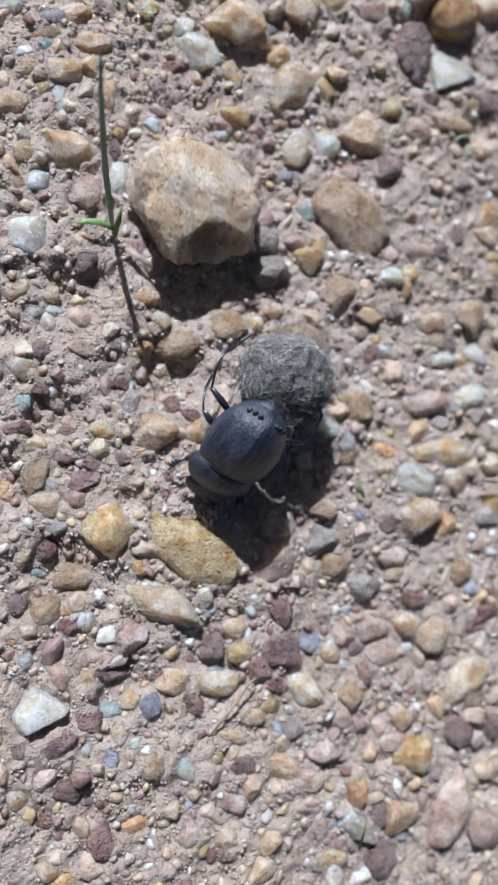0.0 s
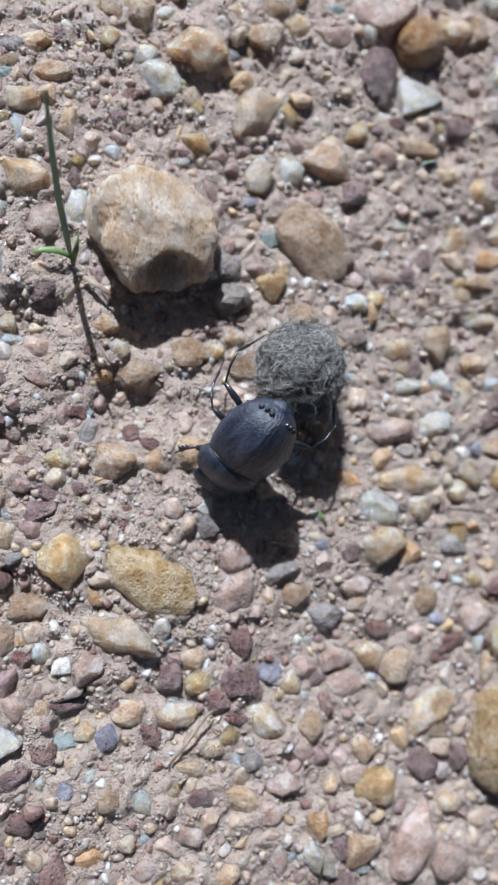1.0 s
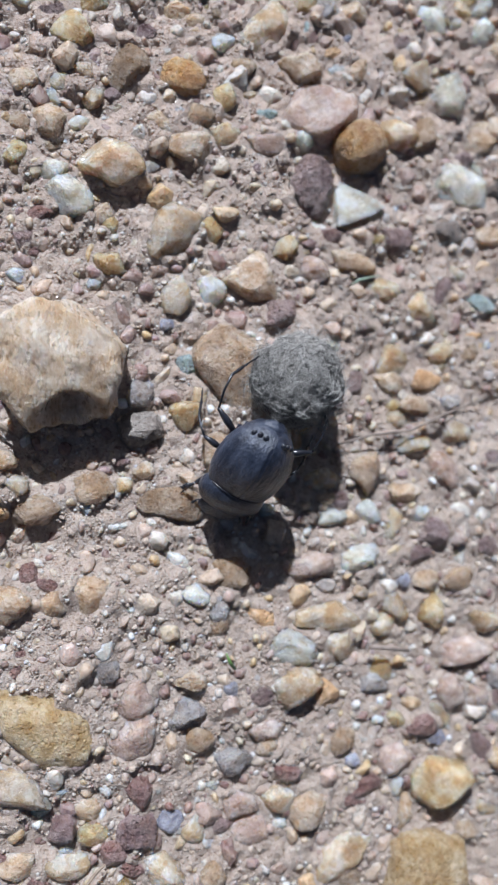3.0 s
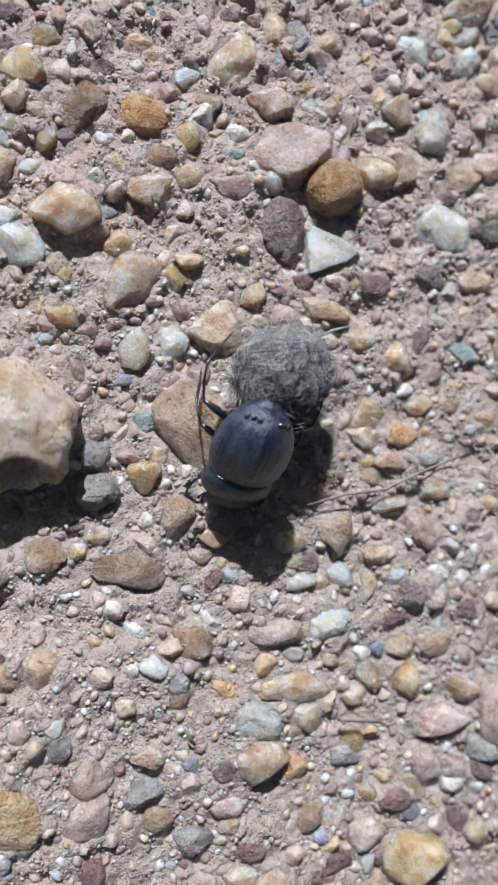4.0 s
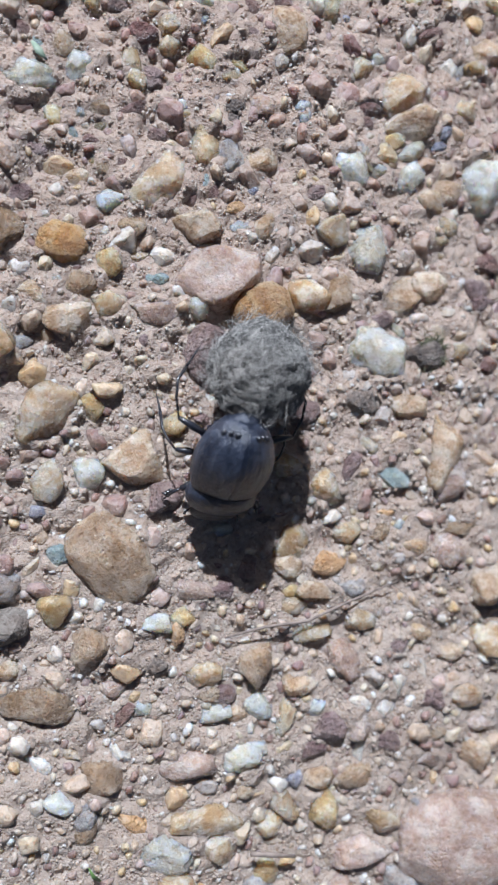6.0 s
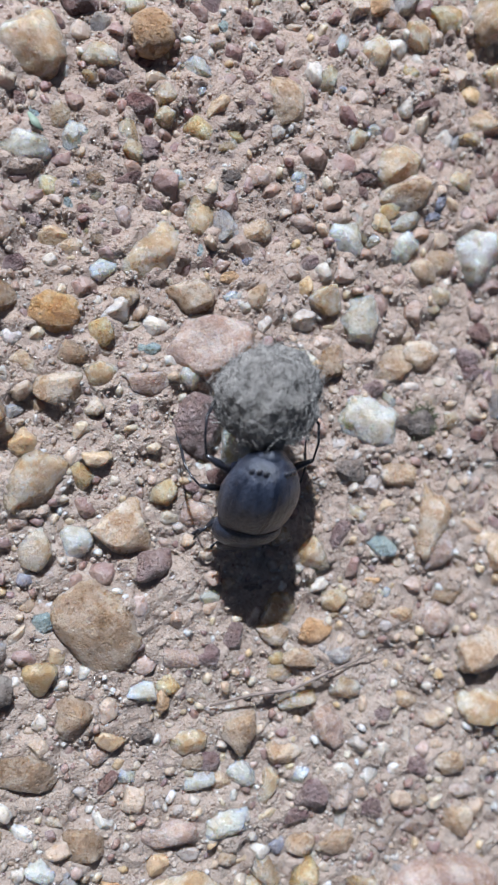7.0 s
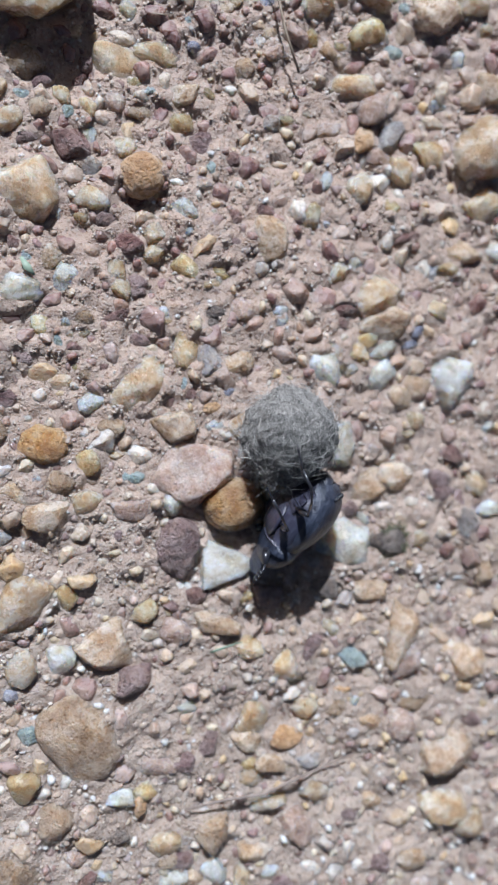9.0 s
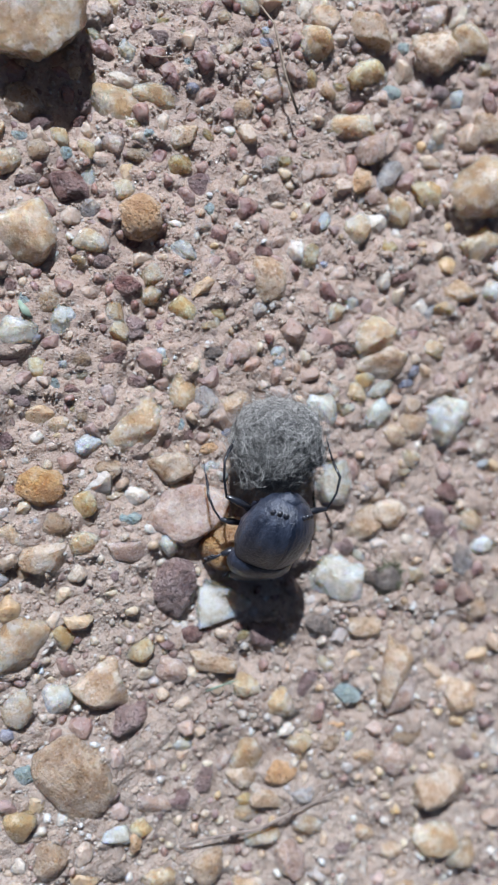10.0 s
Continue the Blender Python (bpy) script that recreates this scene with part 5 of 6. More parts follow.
# ---- fine gravel between them ----
def make_gravel():
    cell, taken = 1.0, {}

    def free(x, y, r, pack):
        ci, cj = int(x // cell), int(y // cell)
        n = 4 if r > 1.3 else 3 if r > 0.7 else 2
        for i in range(ci - n, ci + n + 1):
            for j in range(cj - n, cj + n + 1):
                for px, py, pr in taken.get((i, j), ()):
                    if (px - x) ** 2 + (py - y) ** 2 < ((pr + r) * pack) ** 2:
                        return False
        return True

    near = {}
    for x, y, a, b, t in STONES:
        reach = max(a, b) + 0.6
        for i in range(int((x - reach) // 6), int((x + reach) // 6) + 1):
            for j in range(int((y - reach) // 6), int((y + reach) // 6) + 1):
                near.setdefault((i, j), []).append((x, y, a, b, math.cos(t), math.sin(t)))
    r = np.random.default_rng(5)
    grains = []
    for size_lo, size_hi, tries, pack in ((1.35, 1.9, 6000, 0.88), (0.9, 1.35, 11000, 0.88), (0.55, 0.9, 26000, 0.88), (0.30, 0.55, 60000, 0.84), (0.14, 0.30, 130000, 0.74)):
        xs, ys = r.uniform(-14, 116, tries), r.uniform(-66, 150, tries)
        rr = r.uniform(size_lo, size_hi, tries)
        clump = value_noise(xs / 9, ys / 9, 21) + 0.5 * value_noise(xs / 3, ys / 3, 22)
        k = 0.97 if size_lo > 0.3 else 0.86
        for x, y, s, c in zip(xs, ys, rr, clump):
            if 0.3 < s < 0.55 and c < -0.1 or s > 0.9 and c < (-0.4 if y > 66 else -0.05):
                continue
            blocked = False
            for sx, sy, sl, sw, co, si in near.get((int(x // 6), int(y // 6)), ()):
                u, w = (x - sx) * co + (y - sy) * si, -(x - sx) * si + (y - sy) * co
                if (u / (sl * k + s * 0.3)) ** 2 + (w / (sw * k + s * 0.3)) ** 2 < 1:
                    blocked = True
                    break
            if blocked:
                continue
            if not free(x, y, s, pack):
                continue
            taken.setdefault((int(x // cell), int(y // cell)), []).append((x, y, s))
            grains.append((x, y, s))
    shapes = {k: [stone_shape(2, r.uniform(1.2, 1.8), 1.4, r.uniform(0.55, 1.0), 900 + 50 * k + i, k) for i in range(40)] for k in (1, 2, 3, 4)}
    for name, lo, hi, material, label in (("gravel", 0.5, 9, GRAVEL, "mixed fine gravel of brown, red and white grains"), ("coarse_sand", 0, 0.5, GRIT, "coarse pale sand grains and soil crumbs")):
        verts, faces, base = [], [], 0
        for x, y, s in grains:
            if not lo <= s < hi:
                continue
            sub = 4 if s > 1.3 else 3 if s > 0.8 else 2 if s > 0.30 else 1
            v = shapes[sub][r.integers(40)]
            q = Euler((r.uniform(-0.5, 0.5), r.uniform(-0.5, 0.5), r.uniform(0, 6.28))).to_matrix()
            v = v @ np.array(q).T * (s * 1.12)
            v = v + np.array([x, y, sheet_height(x, y) + s * (r.uniform(-0.8, -0.2) if s > 0.8 else r.uniform(-0.65, 0.0) if s > 0.3 else r.uniform(-0.6, 0.15))])
            verts.append(v)
            faces.append(ICO[sub][1] + base)
            base += len(v)
        verts, faces = np.concatenate(verts) * MM, np.concatenate(faces)
        me = bpy.data.meshes.new(name)
        me.vertices.add(len(verts)), me.vertices.foreach_set("co", verts.ravel())
        me.loops.add(len(faces) * 3), me.loops.foreach_set("vertex_index", faces.ravel().astype(np.int32))
        me.polygons.add(len(faces)), me.polygons.foreach_set("loop_start", np.arange(len(faces)) * 3)
        me.update(calc_edges=True)
        me.polygons.foreach_set("use_smooth", [bool(lo)] * len(faces))
        me.materials.append(material)
        tagged(new(name, me), label, "gravel" if lo else "sand", kind="stuff")


make_gravel()


# ---- hairy dung ball ----
BALL_R = 5.6


def make_ball():
    r = np.random.default_rng(3)
    root = new("dung_ball")
    tagged(root, "round dung ball matted with grey animal hair", "dung ball")
    waves = [(r.normal(size=3) * f, r.uniform(0, 6.28), h) for f, h, n in ((2.2, 0.012, 5), (5.0, 0.016, 8), (10.0, 0.014, 10)) for _ in range(n)]

    def lump(w):
        return 1 + sum(h * np.sin(w @ q + p) for q, p, h in waves)

    v = ICO[5][0]
    k = lump(v) + wobble(v, r, 30.0, 0.010, 12)
    part("core", v * (k * (BALL_R - 0.30))[:, None] * MM, ICO[5][1], DUNG, root, "dark grey crumbly dung core")
    pieces = []
    flow = [(r.normal(size=3) * f, r.uniform(0, 6.28, 3), r.normal(size=3)) for f in (2.0, 3.0, 5.0, 5.0, 8.0, 8.0)]
    for i in range(8000):
        a = r.normal(size=3)
        a /= np.linalg.norm(a)
        lie = sum(np.sin(a @ q + p) * d for q, p, d in flow)
        b = np.cross(a, lie + r.normal(size=3) * 2.2)
        b /= np.linalg.norm(b)
        c = np.cross(a, b)
        arc, bend, wave = r.uniform(0.2, 0.85), r.normal() * 0.7, r.normal() * 0.09
        stray = r.random() < 0.11
        lift = r.uniform(0.5, 2.0) * (1.6 if r.random() < 0.1 else 1.0) if stray else r.uniform(0.0, 0.3)
        pts = []
        for s in np.linspace(-0.5, 0.5, 6):
            w = a * math.cos(arc * s) + b * math.sin(arc * s) + c * (bend * s * s * arc + wave * math.sin(9 * s))
            w /= np.linalg.norm(w)
            h = lift * (s + 0.5) ** 2 if stray else lift * (1 - 4 * s * s) - 0.06
            pts.append(w * (lump(w) * (BALL_R - 0.22) + h) * MM)
        t = (r.uniform(0.034, 0.052) if r.random() < 0.11 else r.uniform(0.014, 0.028)) * MM
        pieces.append(tube(pts, [t * 0.6, t, t, t, t * 0.8, t * 0.3], 3))
    hv, hf = joined(pieces)
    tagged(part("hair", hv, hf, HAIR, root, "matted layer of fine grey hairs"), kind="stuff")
    return root


dung_ball = make_ball()


# ---- beetle: local +y to the head, +z up, origin at the middle of the wing cases ----
def bulge(profile, sides=28, top=1.0, bottom=0.5, x_lo=-1.0, x_hi=1.0):
    """Body shell from (y, half width, height, z) rings; keeps only the sector of x between x_lo and x_hi (of the half width)."""
    verts, faces = [], []
    for y, w, h, z in profile:
        for k in range(sides):
            t = 2 * math.pi * k / sides
            x, q = math.cos(t), math.sin(t)
            verts.append((min(max(x, x_lo), x_hi) * w * MM, y * MM, (z + q * h * (top if q > 0 else bottom)) * MM))
    n = len(profile)
    for i in range(n - 1):
        for k in range(sides):
            q = (k + 1) % sides
            faces.append((i * sides + k, i * sides + q, (i + 1) * sides + q, (i + 1) * sides + k))
    faces.append(tuple(range(sides)))
    faces.append(tuple(reversed([(n - 1) * sides + k for k in range(sides)])))
    return verts, faces


def case_outline(u):
    """Half width and height in mm of the closed wing cases, from the tail (0) to the front (1)."""
    w = 1.1 + 3.7 * (1 - (1 - u / 0.60) ** 2) ** 0.64 if u < 0.60 else 4.8 * (1 - 0.17 * ((u - 0.60) / 0.40) ** 2.2)
    h = 1.5 + 2.9 * (1 - (1 - u / 0.46) ** 2.4) ** 0.60 if u < 0.46 else 4.4 * (1 - 0.40 * ((u - 0.46) / 0.54) ** 1.8)
    return w, h


def wing_case(side):
    """One wing case: half of an egg-shaped, faintly roofed dome with fine grooves, knobs near its end and a turned-in edge."""
    verts, faces = [], []
    nu, nv, ne = 72, 44, 5
    for i in range(nu + 1):
        u = (i / nu) ** 1.25
        y = -5.7 + 9.8 * u
        w, h = case_outline(u)
        for j in range(nv + ne + 1):
            if j <= nv:
                t = math.sin(j / nv * math.pi / 2)
                x, z = w * t, h * (1 - 0.24 * t) * (1 - t ** 2.5) ** 0.5
                groove = -0.045 * max(0.0, math.cos(t * math.pi * 2 * 7.0)) ** 10 * (t < 0.95)
                knob = 0.0
                for ku, kt in ((0.082, 0.45), (0.092, 0.68), (0.117, 0.83)):
                    knob += 0.22 * math.exp(-((u - ku) / 0.020) ** 2 - ((t - kt) / 0.085) ** 2)
                sink = -0.05 * math.exp(-(t / 0.035) ** 2)
                k = groove + knob + sink
                x, z = x + k * t * 0.6, z + k * (1 - t * 0.6)
            else:
                k = (j - nv) / ne
                x, z = w * (1 - 0.16 * k * k), -1.25 * k * min(1.0, h / 3.0)
            verts.append((side * (0.02 + x) * MM, y * MM, (z - 0.05) * MM))
    for i in range(nu):
        for j in range(nv + ne):
            a = i * (nv + ne + 1) + j
            q = (a, a + 1, a + nv + ne + 2, a + nv + ne + 1)
            faces.append(q if side < 0 else tuple(reversed(q)))
    return verts, faces


def leg_piece(points, widths, teeth=0, tooth=0.0, side=1):
    pieces = [tube([tuple(c * MM for c in p) for p in points], [w * MM for w in widths], 8)]
    if teeth:
        a, b = Vector(points[0]), Vector(points[-1])
        d = (b - a).normalized()
        out = Vector((d.y, -d.x, 0)).normalized() * side
        for k in range(teeth):
            p = a.lerp(b, 0.45 + 0.5 * k / max(1, teeth - 1))
            tip = p + out * tooth + d * tooth * 0.5
            pieces.append(tube([tuple(c * MM for c in p), tuple(c * MM for c in p.lerp(tip, 0.6)), tuple(c * MM for c in tip)], [0.3 * MM, 0.2 * MM, 0.03 * MM], 6))
    return joined(pieces)


LEGS = {}


def make_leg(beetle, key, hip, knee, ankle, toe, thick, bow=(0, 0, 0), teeth=0):
    """A leg hung at its hip: thigh, shin and a thin foot as parts."""
    side = 1 if hip[0] > 0 else -1
    off = lambda p: tuple(p[i] - hip[i] for i in range(3))
    k, a, t = off(knee), off(ankle), off(toe)
    mid = tuple(k[i] * 0.5 for i in range(3))
    leg = part("leg", *leg_piece([(0, 0, 0), mid, k], [thick * 0.8, thick * 1.1, thick * 0.55]), SHELL_GLOSS, beetle, "glossy black jointed leg")
    m1 = tuple(k[i] * 0.67 + a[i] * 0.33 + bow[i] * 0.8 for i in range(3))
    m2 = tuple(k[i] * 0.33 + a[i] * 0.67 + bow[i] for i in range(3))
    part("shin", *leg_piece([k, m1, m2, a], [thick * 0.30, thick * 0.34, thick * 0.40, thick * 0.52], teeth, 0.75, side), SHELL_GLOSS, leg)
    foot = [tuple(a[i] + (t[i] - a[i]) * s for i in range(3)) for s in (0, 0.25, 0.3, 0.5, 0.55, 0.75, 0.8, 1.0)]
    part("foot", *leg_piece(foot, [0.13, 0.16, 0.09, 0.15, 0.09, 0.13, 0.08, 0.04]), SHELL_GLOSS, leg, "thin segmented foot")
    leg.matrix_basis = pose(hip[0] * MM, hip[1] * MM, hip[2] * MM)
    LEGS[key] = (leg, hip)


def make_beetle():
    root = new("dung_beetle")
    tagged(root, "black dung beetle with bluish sheen pushing its ball backwards", "beetle")
    for side in (-1, 1):
        case = part("wing_case", *wing_case(side), SHELL, root, "matt black grooved wing case")
        for x, y in ((1.2, -4.90), (1.85, -4.80), (2.5, -4.55)):
            w, h = case_outline((y + 5.7) / 9.8)
            v = ICO[3][0] * np.array([0.38, 0.38, 0.30]) + np.array([side * x, y, h * (1 - 0.24 * x / w) * (1 - (x / w) ** 2.5) ** 0.5 + 0.06])
            part("tubercle", v * MM, ICO[3][1], SHELL_GLOSS, case, "shiny black knob near the tail")
    part("tail_plate", *bulge([(-6.35, 0.3, 0.2, -0.2), (-6.25, 0.8, 0.6, -0.15), (-5.95, 1.35, 1.1, -0.1), (-5.5, 1.75, 1.35, -0.15), (-4.8, 2.2, 1.5, -0.3)], 28, 1.0, 0.6), SHELL, root, "blunt dark tail plate")
    part("abdomen", *bulge([(-5.5, 0.6, 0.3, -0.5), (-5.0, 1.9, 0.7, -0.6), (-4.0, 3.0, 1.2, -0.7), (-2.5, 3.9, 2.1, -0.8), (0, 4.5, 2.9, -0.9), (2.5, 4.45, 2.9, -0.9), (4.5, 3.6, 2.4, -0.8)], 28, 0.95, 0.95),
         BELLY, root, "bluish black plated underside")
    # belly plates
    for y, w, z in ((-3.6, 3.2, -1.75), (-2.5, 3.6, -2.45), (-1.4, 3.9, -3.0)):
        part("belly_plate", *bulge([(y - 0.62, w * 0.96, 0.4, z + 0.55), (y - 0.5, w, 0.5, z + 0.5), (y + 0.3, w, 0.6, z + 0.4), (y + 0.5, w * 0.95, 0.4, z + 0.42)], 24, 0.8, 0.9), BELLY, root)
    part("breast_plate", *bulge([(-0.9, 1.2, 0.3, -3.1), (-0.3, 2.9, 0.5, -3.25), (1.2, 3.5, 0.7, -3.35), (2.8, 3.2, 0.65, -3.2), (3.9, 2.2, 0.4, -2.9), (4.4, 1.0, 0.2, -2.7)], 32, 1.0, 1.0), BELLY, root, "smooth shining breast plate")
    part("breast_ridge", *leg_piece([(0, -0.2, -3.85), (0, 1.4, -4.05), (0, 3.0, -3.8), (0, 4.2, -3.1)], [0.12, 0.2, 0.18, 0.08]), SHELL_GLOSS, root)
    part("pronotum", *bulge([(3.6, 2.2, 1.6, -0.5), (3.75, 3.3, 2.3, -0.45), (3.9, 3.75, 2.7, -0.4), (4.2, 4.0, 2.9, -0.4), (4.7, 4.3, 2.95, -0.45), (5.6, 4.4, 2.9, -0.55), (6.5, 4.15, 2.5, -0.7), (7.3, 3.6, 1.95, -0.85), (7.9, 2.95, 1.35, -1.0), (8.15, 2.1, 0.8, -1.1)], 40, 1.0, 0.75),
         SHELL, root, "matt black domed neck shield")
    part("pronotum_rim", *tube([tuple(c * MM for c in (4.0 * math.sin(a), 4.0, -0.4 + 3.02 * math.cos(a))) for a in np.linspace(-1.45, 1.45, 31)], [0.08 * MM] * 31, 6), SHELL_GLOSS, root, "thin shining hind rim of the neck shield")
    head = part("head", *bulge([(7.3, 2.2, 0.9, -1.1), (8.0, 2.75, 0.9, -1.15), (8.8, 3.0, 0.75, -1.25), (9.5, 2.65, 0.52, -1.4), (10.0, 1.9, 0.34, -1.5), (10.25, 1.0, 0.2, -1.6)], 30, 1.0, 0.8), SHELL, root, "flat shovel-shaped black head")
    for side in (-1, 1):
        for k in (0.35, 1.05):
            part("head_tooth", *leg_piece([(side * k, 9.6, -1.6), (side * k * 1.05, 10.1, -1.6), (side * k * 1.1, 10.4, -1.55)], [0.34, 0.24, 0.05]), SHELL, head)
        part("feeler", *leg_piece([(side * 2.3, 8.2, -1.5), (side * 3.0, 8.7, -1.4), (side * 3.4, 9.2, -1.3), (side * 3.45, 9.5, -1.3)], [0.10, 0.09, 0.16, 0.2]), SHELL_GLOSS, head, "short clubbed feeler")
    for s, k in ((-1, "l"), (1, "r")):
        make_leg(root, "hind_" + k, (s * 3.3, -1.6, -2.3), (s * 6.9, -3.2, -2.4), (s * 6.5, -7.9, -6.4), (s * 5.0, -9.9, -8.4), 0.46, (s * 0.9, -0.6, 0.5))
        make_leg(root, "mid_" + k, (s * 3.6, 1.4, -2.8), (s * 6.2, 0.9, -3.0), (s * 7.6, -1.6, -7.4), (s * 7.9, -2.9, -9.6), 0.42, (s * 0.4, 0.2, 0.4))
        make_leg(root, "fore_" + k, (s * 2.6, 5.6, -2.4), (s * 4.4, 6.8, -2.2), (s * 5.2, 8.7, -2.8), (s * 5.5, 9.7, -2.8), 0.55, (s * 0.2, 0, 0.2), 3)
    return root


dung_beetle = make_beetle()
dung_beetle.scale = (0.93, 0.93, 0.93)


# ---- plants, twigs and straws ----
def blade(name, points, widths, material, label, category="", parent=None):
    """A thin grass-like leaf: a folded strip with thickness along its points (mm)."""
    verts, faces = [], []
    n = len(points)
    for i, p in enumerate(points):
        p = Vector(p)
        d = (Vector(points[min(i + 1, n - 1)]) - Vector(points[max(i - 1, 0)])).normalized()
        s = d.cross(Vector((0, 0, 1)))
        s = s.normalized() if s.length > 0.05 else Vector((1, 0, 0))
        u = s.cross(d).normalized()
        w = widths[i] / 2
        for a, b in ((-1, 0.25), (0, -0.05), (1, 0.25), (1, 0.12), (0, -0.2), (-1, 0.12)):
            verts.append((p + s * a * w + u * b * w) * MM)
    if parent:
        verts = [v - parent.location for v in verts]
    for i in range(n - 1):
        for k in range(6):
            q = (k + 1) % 6
            faces.append((i * 6 + k, i * 6 + q, (i + 1) * 6 + q, (i + 1) * 6 + k))
    faces += [tuple(reversed(range(6))), tuple((n - 1) * 6 + k for k in range(6))]
    ob = mesh_object(name, verts, faces, material)
    if parent:
        ob.parent = parent
    return tagged(ob, label, category)


def stick(name, points, radii, material, label, category):
    v, f = tube([tuple(c * MM for c in p) for p in points], [q * MM for q in radii], 7)
    return tagged(mesh_object(name, v, f, material), label, category)


def tuft(name, x, y, size, count, material, label, category):
    """A matted tuft of short dry strands (mm)."""
    r = np.random.default_rng(41)
    pieces = []
    for _ in range(count):
        a, q = r.uniform(0, 6.28), size * math.sqrt(r.random())
        p = Vector((x + q * math.cos(a), y + q * math.sin(a), 0.2))
        d = Vector((r.normal(), r.normal(), r.uniform(0.3, 1.2))).normalized() * r.uniform(0.6, 1.5)
        bend = Vector((r.normal(), r.normal(), -0.5)) * 0.35
        pieces.append(tube([tuple(v * MM for v in p + d * s + bend * s * s) for s in (0, 0.4, 0.75, 1)], [w * MM for w in (0.07, 0.08, 0.06, 0.02)], 4))
    return tagged(mesh_object(name, *joined(pieces), material), label, category)

seedling = new("grass_seedling")
seedling.location = (0.01170, 0.03033, 0.0)
tagged(seedling, "single green grass seedling rooted beside a pale rock", "grass")
blade("blade", [(11.49, 30.65, 0.00), (10.69, 31.82, 3.50), (9.38, 34.21, 9.10), (8.37, 36.65, 14.70), (7.68, 38.63, 18.90), (7.33, 40.03, 21.70)], [0.5, 0.7, 0.75, 0.65, 0.5, 0.28], BLADE, "tall upright grass blade", parent=seedling)
blade("leaf", [(11.76, 30.29, 0.60), (9.97, 30.73, 1.40), (8.09, 30.60, 1.80), (6.88, 30.26, 1.60)], [0.5, 0.7, 0.6, 0.15], LEAF, "", parent=seedling)
blade("leaf", [(11.66, 29.85, 0.40), (11.89, 30.96, 2.00), (12.07, 32.36, 3.40)], [0.6, 0.7, 0.12], LEAF, "", parent=seedling)
blade("dry_leaf", [(12.93, 28.14, 0.80), (14.81, 26.98, 1.20), (17.64, 25.22, 1.00)], [0.5, 0.7, 0.1], STRAW, "pale dry grass leaf lying on the soil", "leaf")
blade("sprout", [(44.58, -1.61, 1.00), (43.64, -0.58, 1.80), (42.97, 0.72, 2.20)], [0.3, 0.5, 0.1], LEAF, "tiny bright green sprout between pebbles", "sprout")
blade("green_leaf", [(57.16, 47.26, 1.50), (58.17, 47.91, 2.00), (61.10, 48.91, 1.60)], [0.2, 0.35, 0.1], PALE_LEAF, "small pointed green leaf lying on the soil", "leaf")
stick("dry_root", [(56.72, 26.77, 0.80), (61.43, 28.29, 1.20), (66.66, 29.17, 1.35), (71.15, 31.43, 1.40), (78.21, 34.46, 1.00)], [0.13, 0.19, 0.20, 0.17, 0.08], TWIG, "thin dry grey root lying on the gravel", "twig")
stick("dry_stalk", [(24.63, -30.21, 1.00), (26.65, -27.75, 1.20), (29.05, -24.47, 1.40), (29.98, -23.89, 1.20)], [0.15, 0.2, 0.2, 0.1], STRAW, "thin broken straw lying across the gravel", "straw")
stick("dry_stalk", [(52.35, 129.86, 1.50), (54.15, 128.03, 2.00), (56.16, 122.61, 2.40), (58.56, 118.46, 2.00)], [0.08, 0.14, 0.16, 0.16], STRAW, "long pale bent straw on the gravel", "straw")
stick("dry_stalk", [(40.60, 120.99, 1.80), (41.54, 121.02, 2.00), (42.89, 121.43, 1.80)], [0.08, 0.1, 0.06], STRAW, "short pale straw on the soil", "straw")
stick("dry_root", [(62.06, 1.05, 1.50), (64.74, 0.90, 1.70), (67.67, 0.49, 1.50)], [0.3, 0.3, 0.2], TWIG, "short grey twig half buried in gravel", "twig")
stick("dry_root", [(14.96, 19.97, 1.20), (15.75, 18.60, 1.50), (16.98, 16.99, 1.00)], [0.1, 0.12, 0.06], TWIG, "curved dark root lying on the gravel", "twig")
blade("dry_leaf", [(43.73, -45.68, 2.00), (43.31, -43.07, 4.00), (42.86, -40.18, 6.00)], [0.4, 0.35, 0.1], STRAW, "pale upright grass stub between pebbles", "straw")
blade("green_leaf", [(29.39, 91.36, 1.20), (30.24, 90.30, 1.60), (31.14, 89.54, 1.40)], [0.3, 0.9, 0.2], PALE_LEAF, "small pale green leaf scrap on the gravel", "leaf")
tuft("moss_tuft", 80.3, 63.2, 1.9, 170, MOSS, "small dark olive tuft of dry moss on the soil", "moss")

# ---- what moves ----
BALL_ROWS = [
    (0, 31.80, 12.49, 5.95),
    (0.5, 32.58, 13.20, 5.95),
    (1, 39.02, 17.75, 5.95),
    (1.5, 40.69, 19.77, 5.95),
    (2, 42.63, 25.66, 5.95),
    (2.2, 43.33, 27.07, 5.95),
    (3.3, 50.47, 36.10, 5.95),
    (3.5, 50.72, 37.31, 5.95),
    (4, 51.09, 41.70, 5.95),
    (4.5, 52.65, 44.62, 5.95),
    (5, 53.03, 44.96, 6.10),
    (5.5, 55.80, 53.93, 6.90),
    (5.7, 55.96, 55.66, 7.20),
    (6.8, 57.33, 62.90, 9.10),
    (7, 57.34, 63.35, 9.30),
    (7.5, 57.08, 67.85, 9.30),
    (7.7, 55.29, 72.74, 9.10),
    (7.8, 59.70, 73.94, 7.90),
    (7.9, 64.60, 75.09, 6.50),
    (8, 64.37, 75.65, 5.95),
    (8.5, 61.78, 75.01, 5.95),
    (9, 62.14, 75.17, 5.95),
    (9.5, 61.22, 76.72, 5.95),
    (10, 60.38, 79.06, 5.95),
]
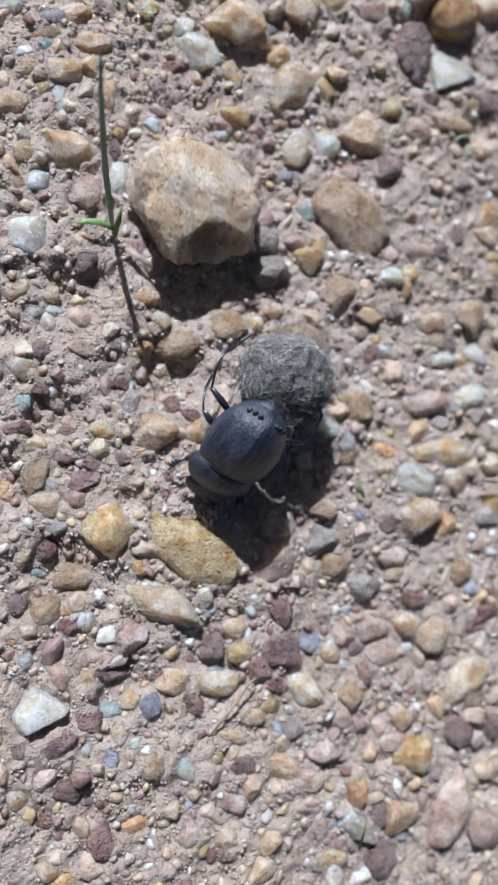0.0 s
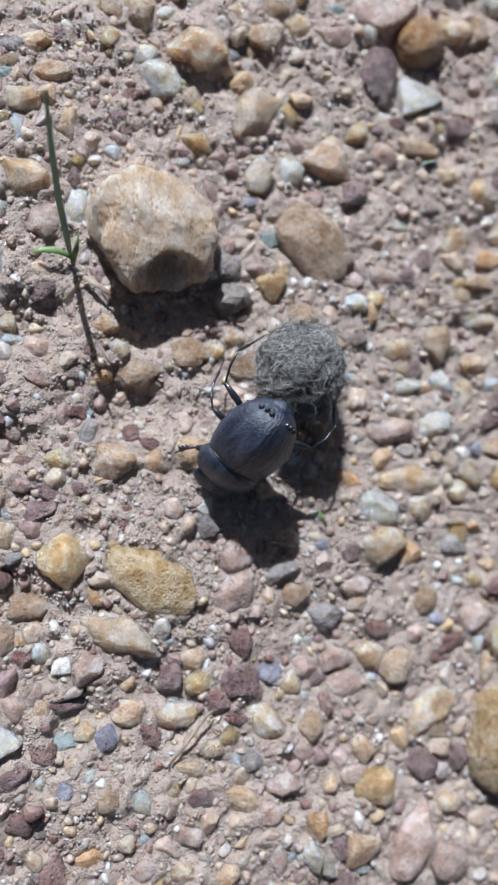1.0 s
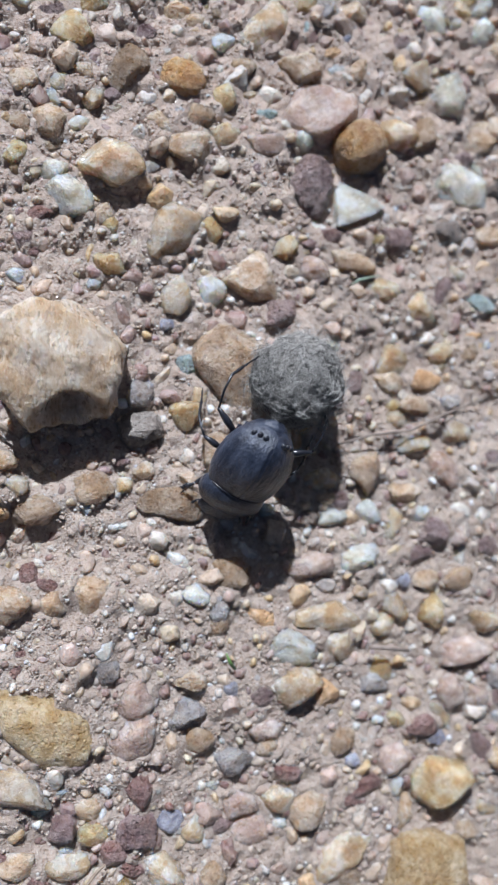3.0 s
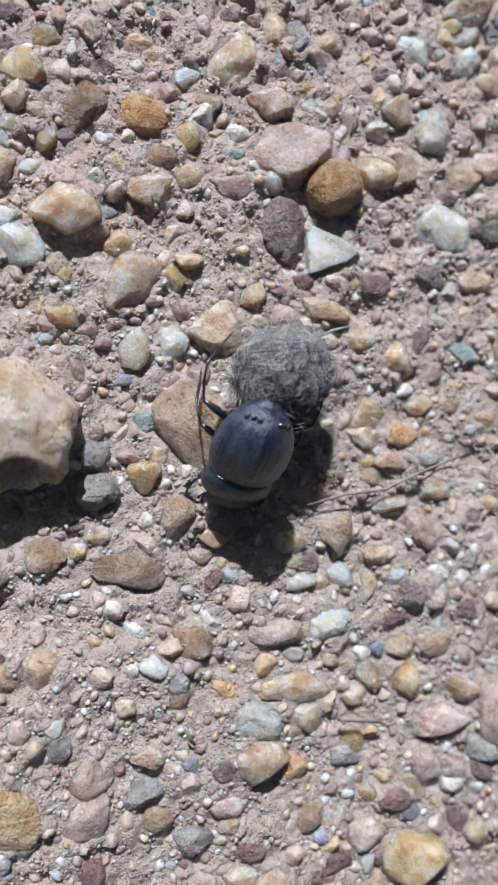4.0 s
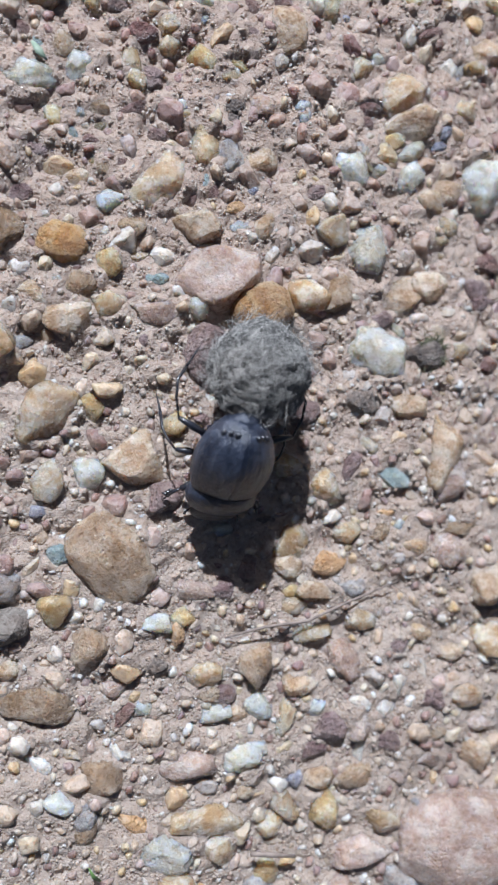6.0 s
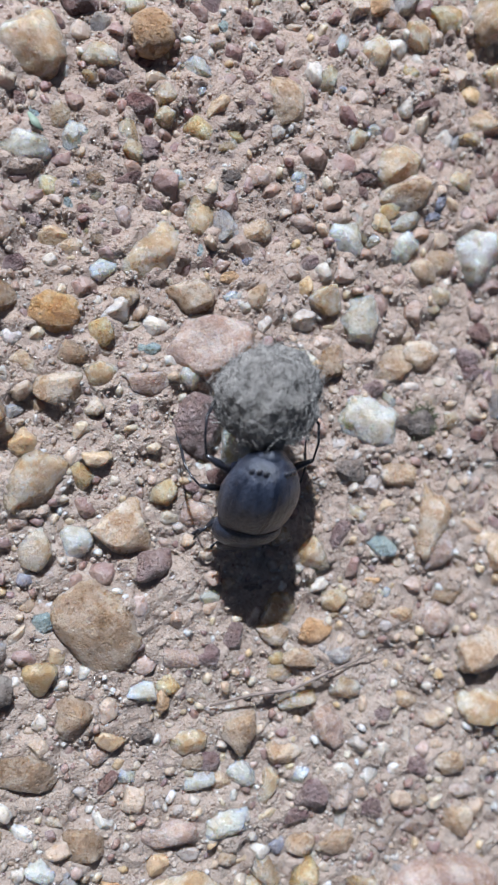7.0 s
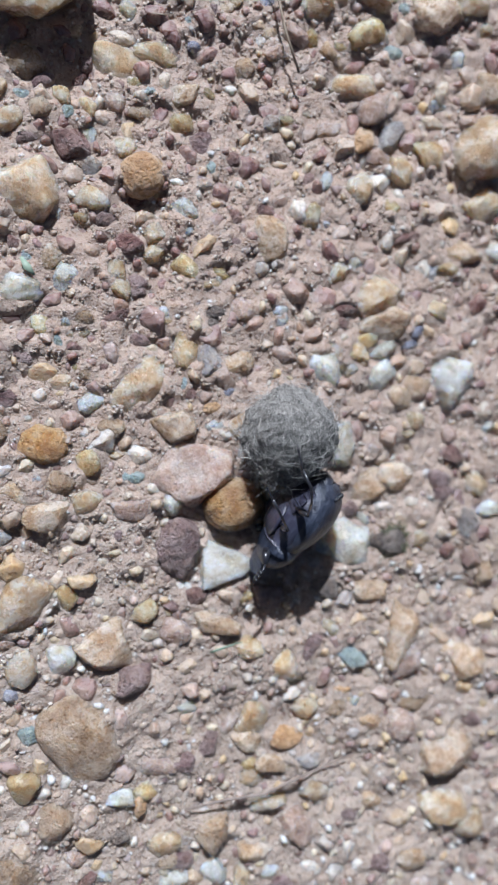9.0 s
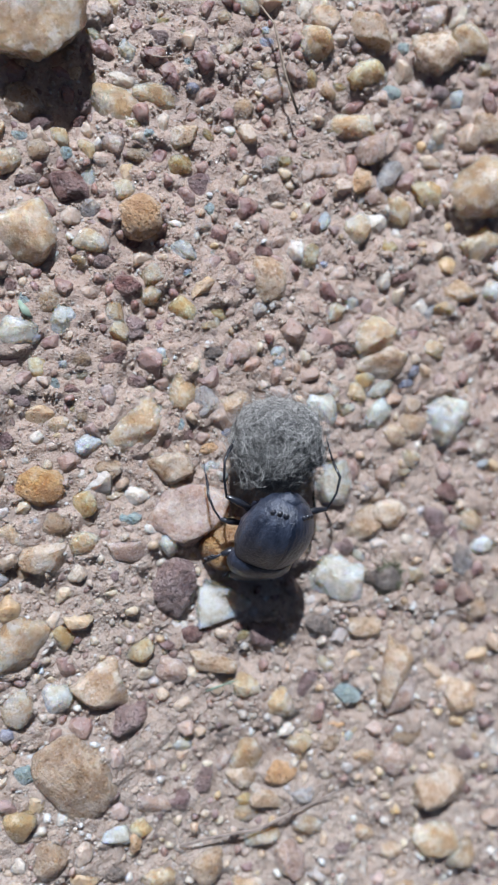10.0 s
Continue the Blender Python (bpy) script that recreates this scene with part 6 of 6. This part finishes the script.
BEETLE_ROWS = [
    (0, 26.09, 4.67, 8.20, 149.6, -32.6, -3.3),
    (0.5, 26.75, 5.30, 8.20, 146.3, -32.4, -2.6),
    (1, 32.49, 8.81, 8.20, 145.1, -33.2, -2.6),
    (1.5, 34.16, 12.18, 8.20, 149.4, -32.2, -2.5),
    (2, 36.17, 17.39, 8.20, 152.1, -32.6, -1.6),
    (2.2, 37.26, 18.85, 8.20, 157.1, -32.0, -3.4),
    (3.3, 45.09, 26.02, 8.20, 157.5, -32.4, -3.4),
    (3.5, 45.66, 27.73, 8.20, 156.7, -32.1, -4.6),
    (4, 47.38, 33.34, 8.20, 168.7, -32.0, -1.9),
    (4.5, 50.99, 36.25, 8.20, 163.5, -31.0, -7.8),
    (5, 50.90, 36.81, 8.20, 168.1, -31.0, -7.8),
    (5.5, 54.34, 43.84, 8.20, 166.1, -31.2, -6.1),
    (5.7, 53.78, 45.79, 8.20, 169.5, -31.2, -4.2),
    (6.8, 56.90, 52.48, 8.80, 180.8, -31.9, -6.3),
    (7, 57.70, 52.92, 8.80, 179.2, -32.4, -7.7),
    (7.5, 58.80, 55.76, 8.80, 184.5, -33.2, -2.4),
    (7.6, 59.17, 58.94, 8.60, 179.0, -33.0, 0.0),
    (7.7, 60.63, 61.94, 8.60, 166.0, -27.0, -20.0),
    (7.75, 62.83, 62.10, 7.20, 162.0, -15.0, -65.0),
    (7.8, 65.21, 62.10, 5.60, 156.0, -4.0, -105.0),
    (8, 66.50, 64.60, 5.40, 152.0, -20.0, -122.0),
    (8.5, 64.90, 65.20, 5.20, 160.0, -22.0, -98.0),
    (9, 65.30, 66.20, 5.20, 160.0, -22.0, -92.0),
    (9.5, 63.70, 67.00, 6.60, 168.0, -26.0, -38.0),
    (10, 61.00, 69.02, 8.20, 174.5, -31.0, -8.0),
]


def motions():
    # the ball rolls without slipping along its way
    turn, rows, last = Matrix.Identity(3), [], None
    for t, x, y, z in BALL_ROWS:
        p = Vector((x, y, 0))
        if last is not None:
            d = p - last
            if d.length > 0:
                turn = Matrix.Rotation(d.length / BALL_R, 3, Vector((0, 0, 1)).cross(d)) @ turn
        last = p
        rows.append((t, Matrix.Translation((x * MM, y * MM, z * MM)) @ turn.to_4x4()))
    walk(dung_ball, rows)
    walk(dung_beetle, [(t, Matrix.Translation((x * MM, y * MM, z * MM)) @ pose(0, 0, 0, 0, 0, head) @ pose(0, 0, 0, pitch, 0, 0) @ pose(0, 0, 0, 0, roll, 0))
                       for t, x, y, z, head, pitch, roll in BEETLE_ROWS])
    # the legs paddle in turn
    phase = {"hind_l": 0.0, "hind_r": 2.6, "mid_l": 1.5, "mid_r": 4.4, "fore_l": 3.3, "fore_r": 0.4}
    swing = {"hind": 7.0, "mid": 14.0, "fore": 11.0}
    for key, (leg, hip) in LEGS.items():
        amp = swing[key.split("_")[0]]
        rows = []
        for i in range(41):
            t = i * 0.25
            w = 2 * math.pi * t / 1.3 + phase[key]
            rows.append((t, pose(hip[0] * MM, hip[1] * MM, hip[2] * MM, 0.5 * amp * math.cos(w), 0, amp * math.sin(w))))
        walk(leg, rows)


motions()
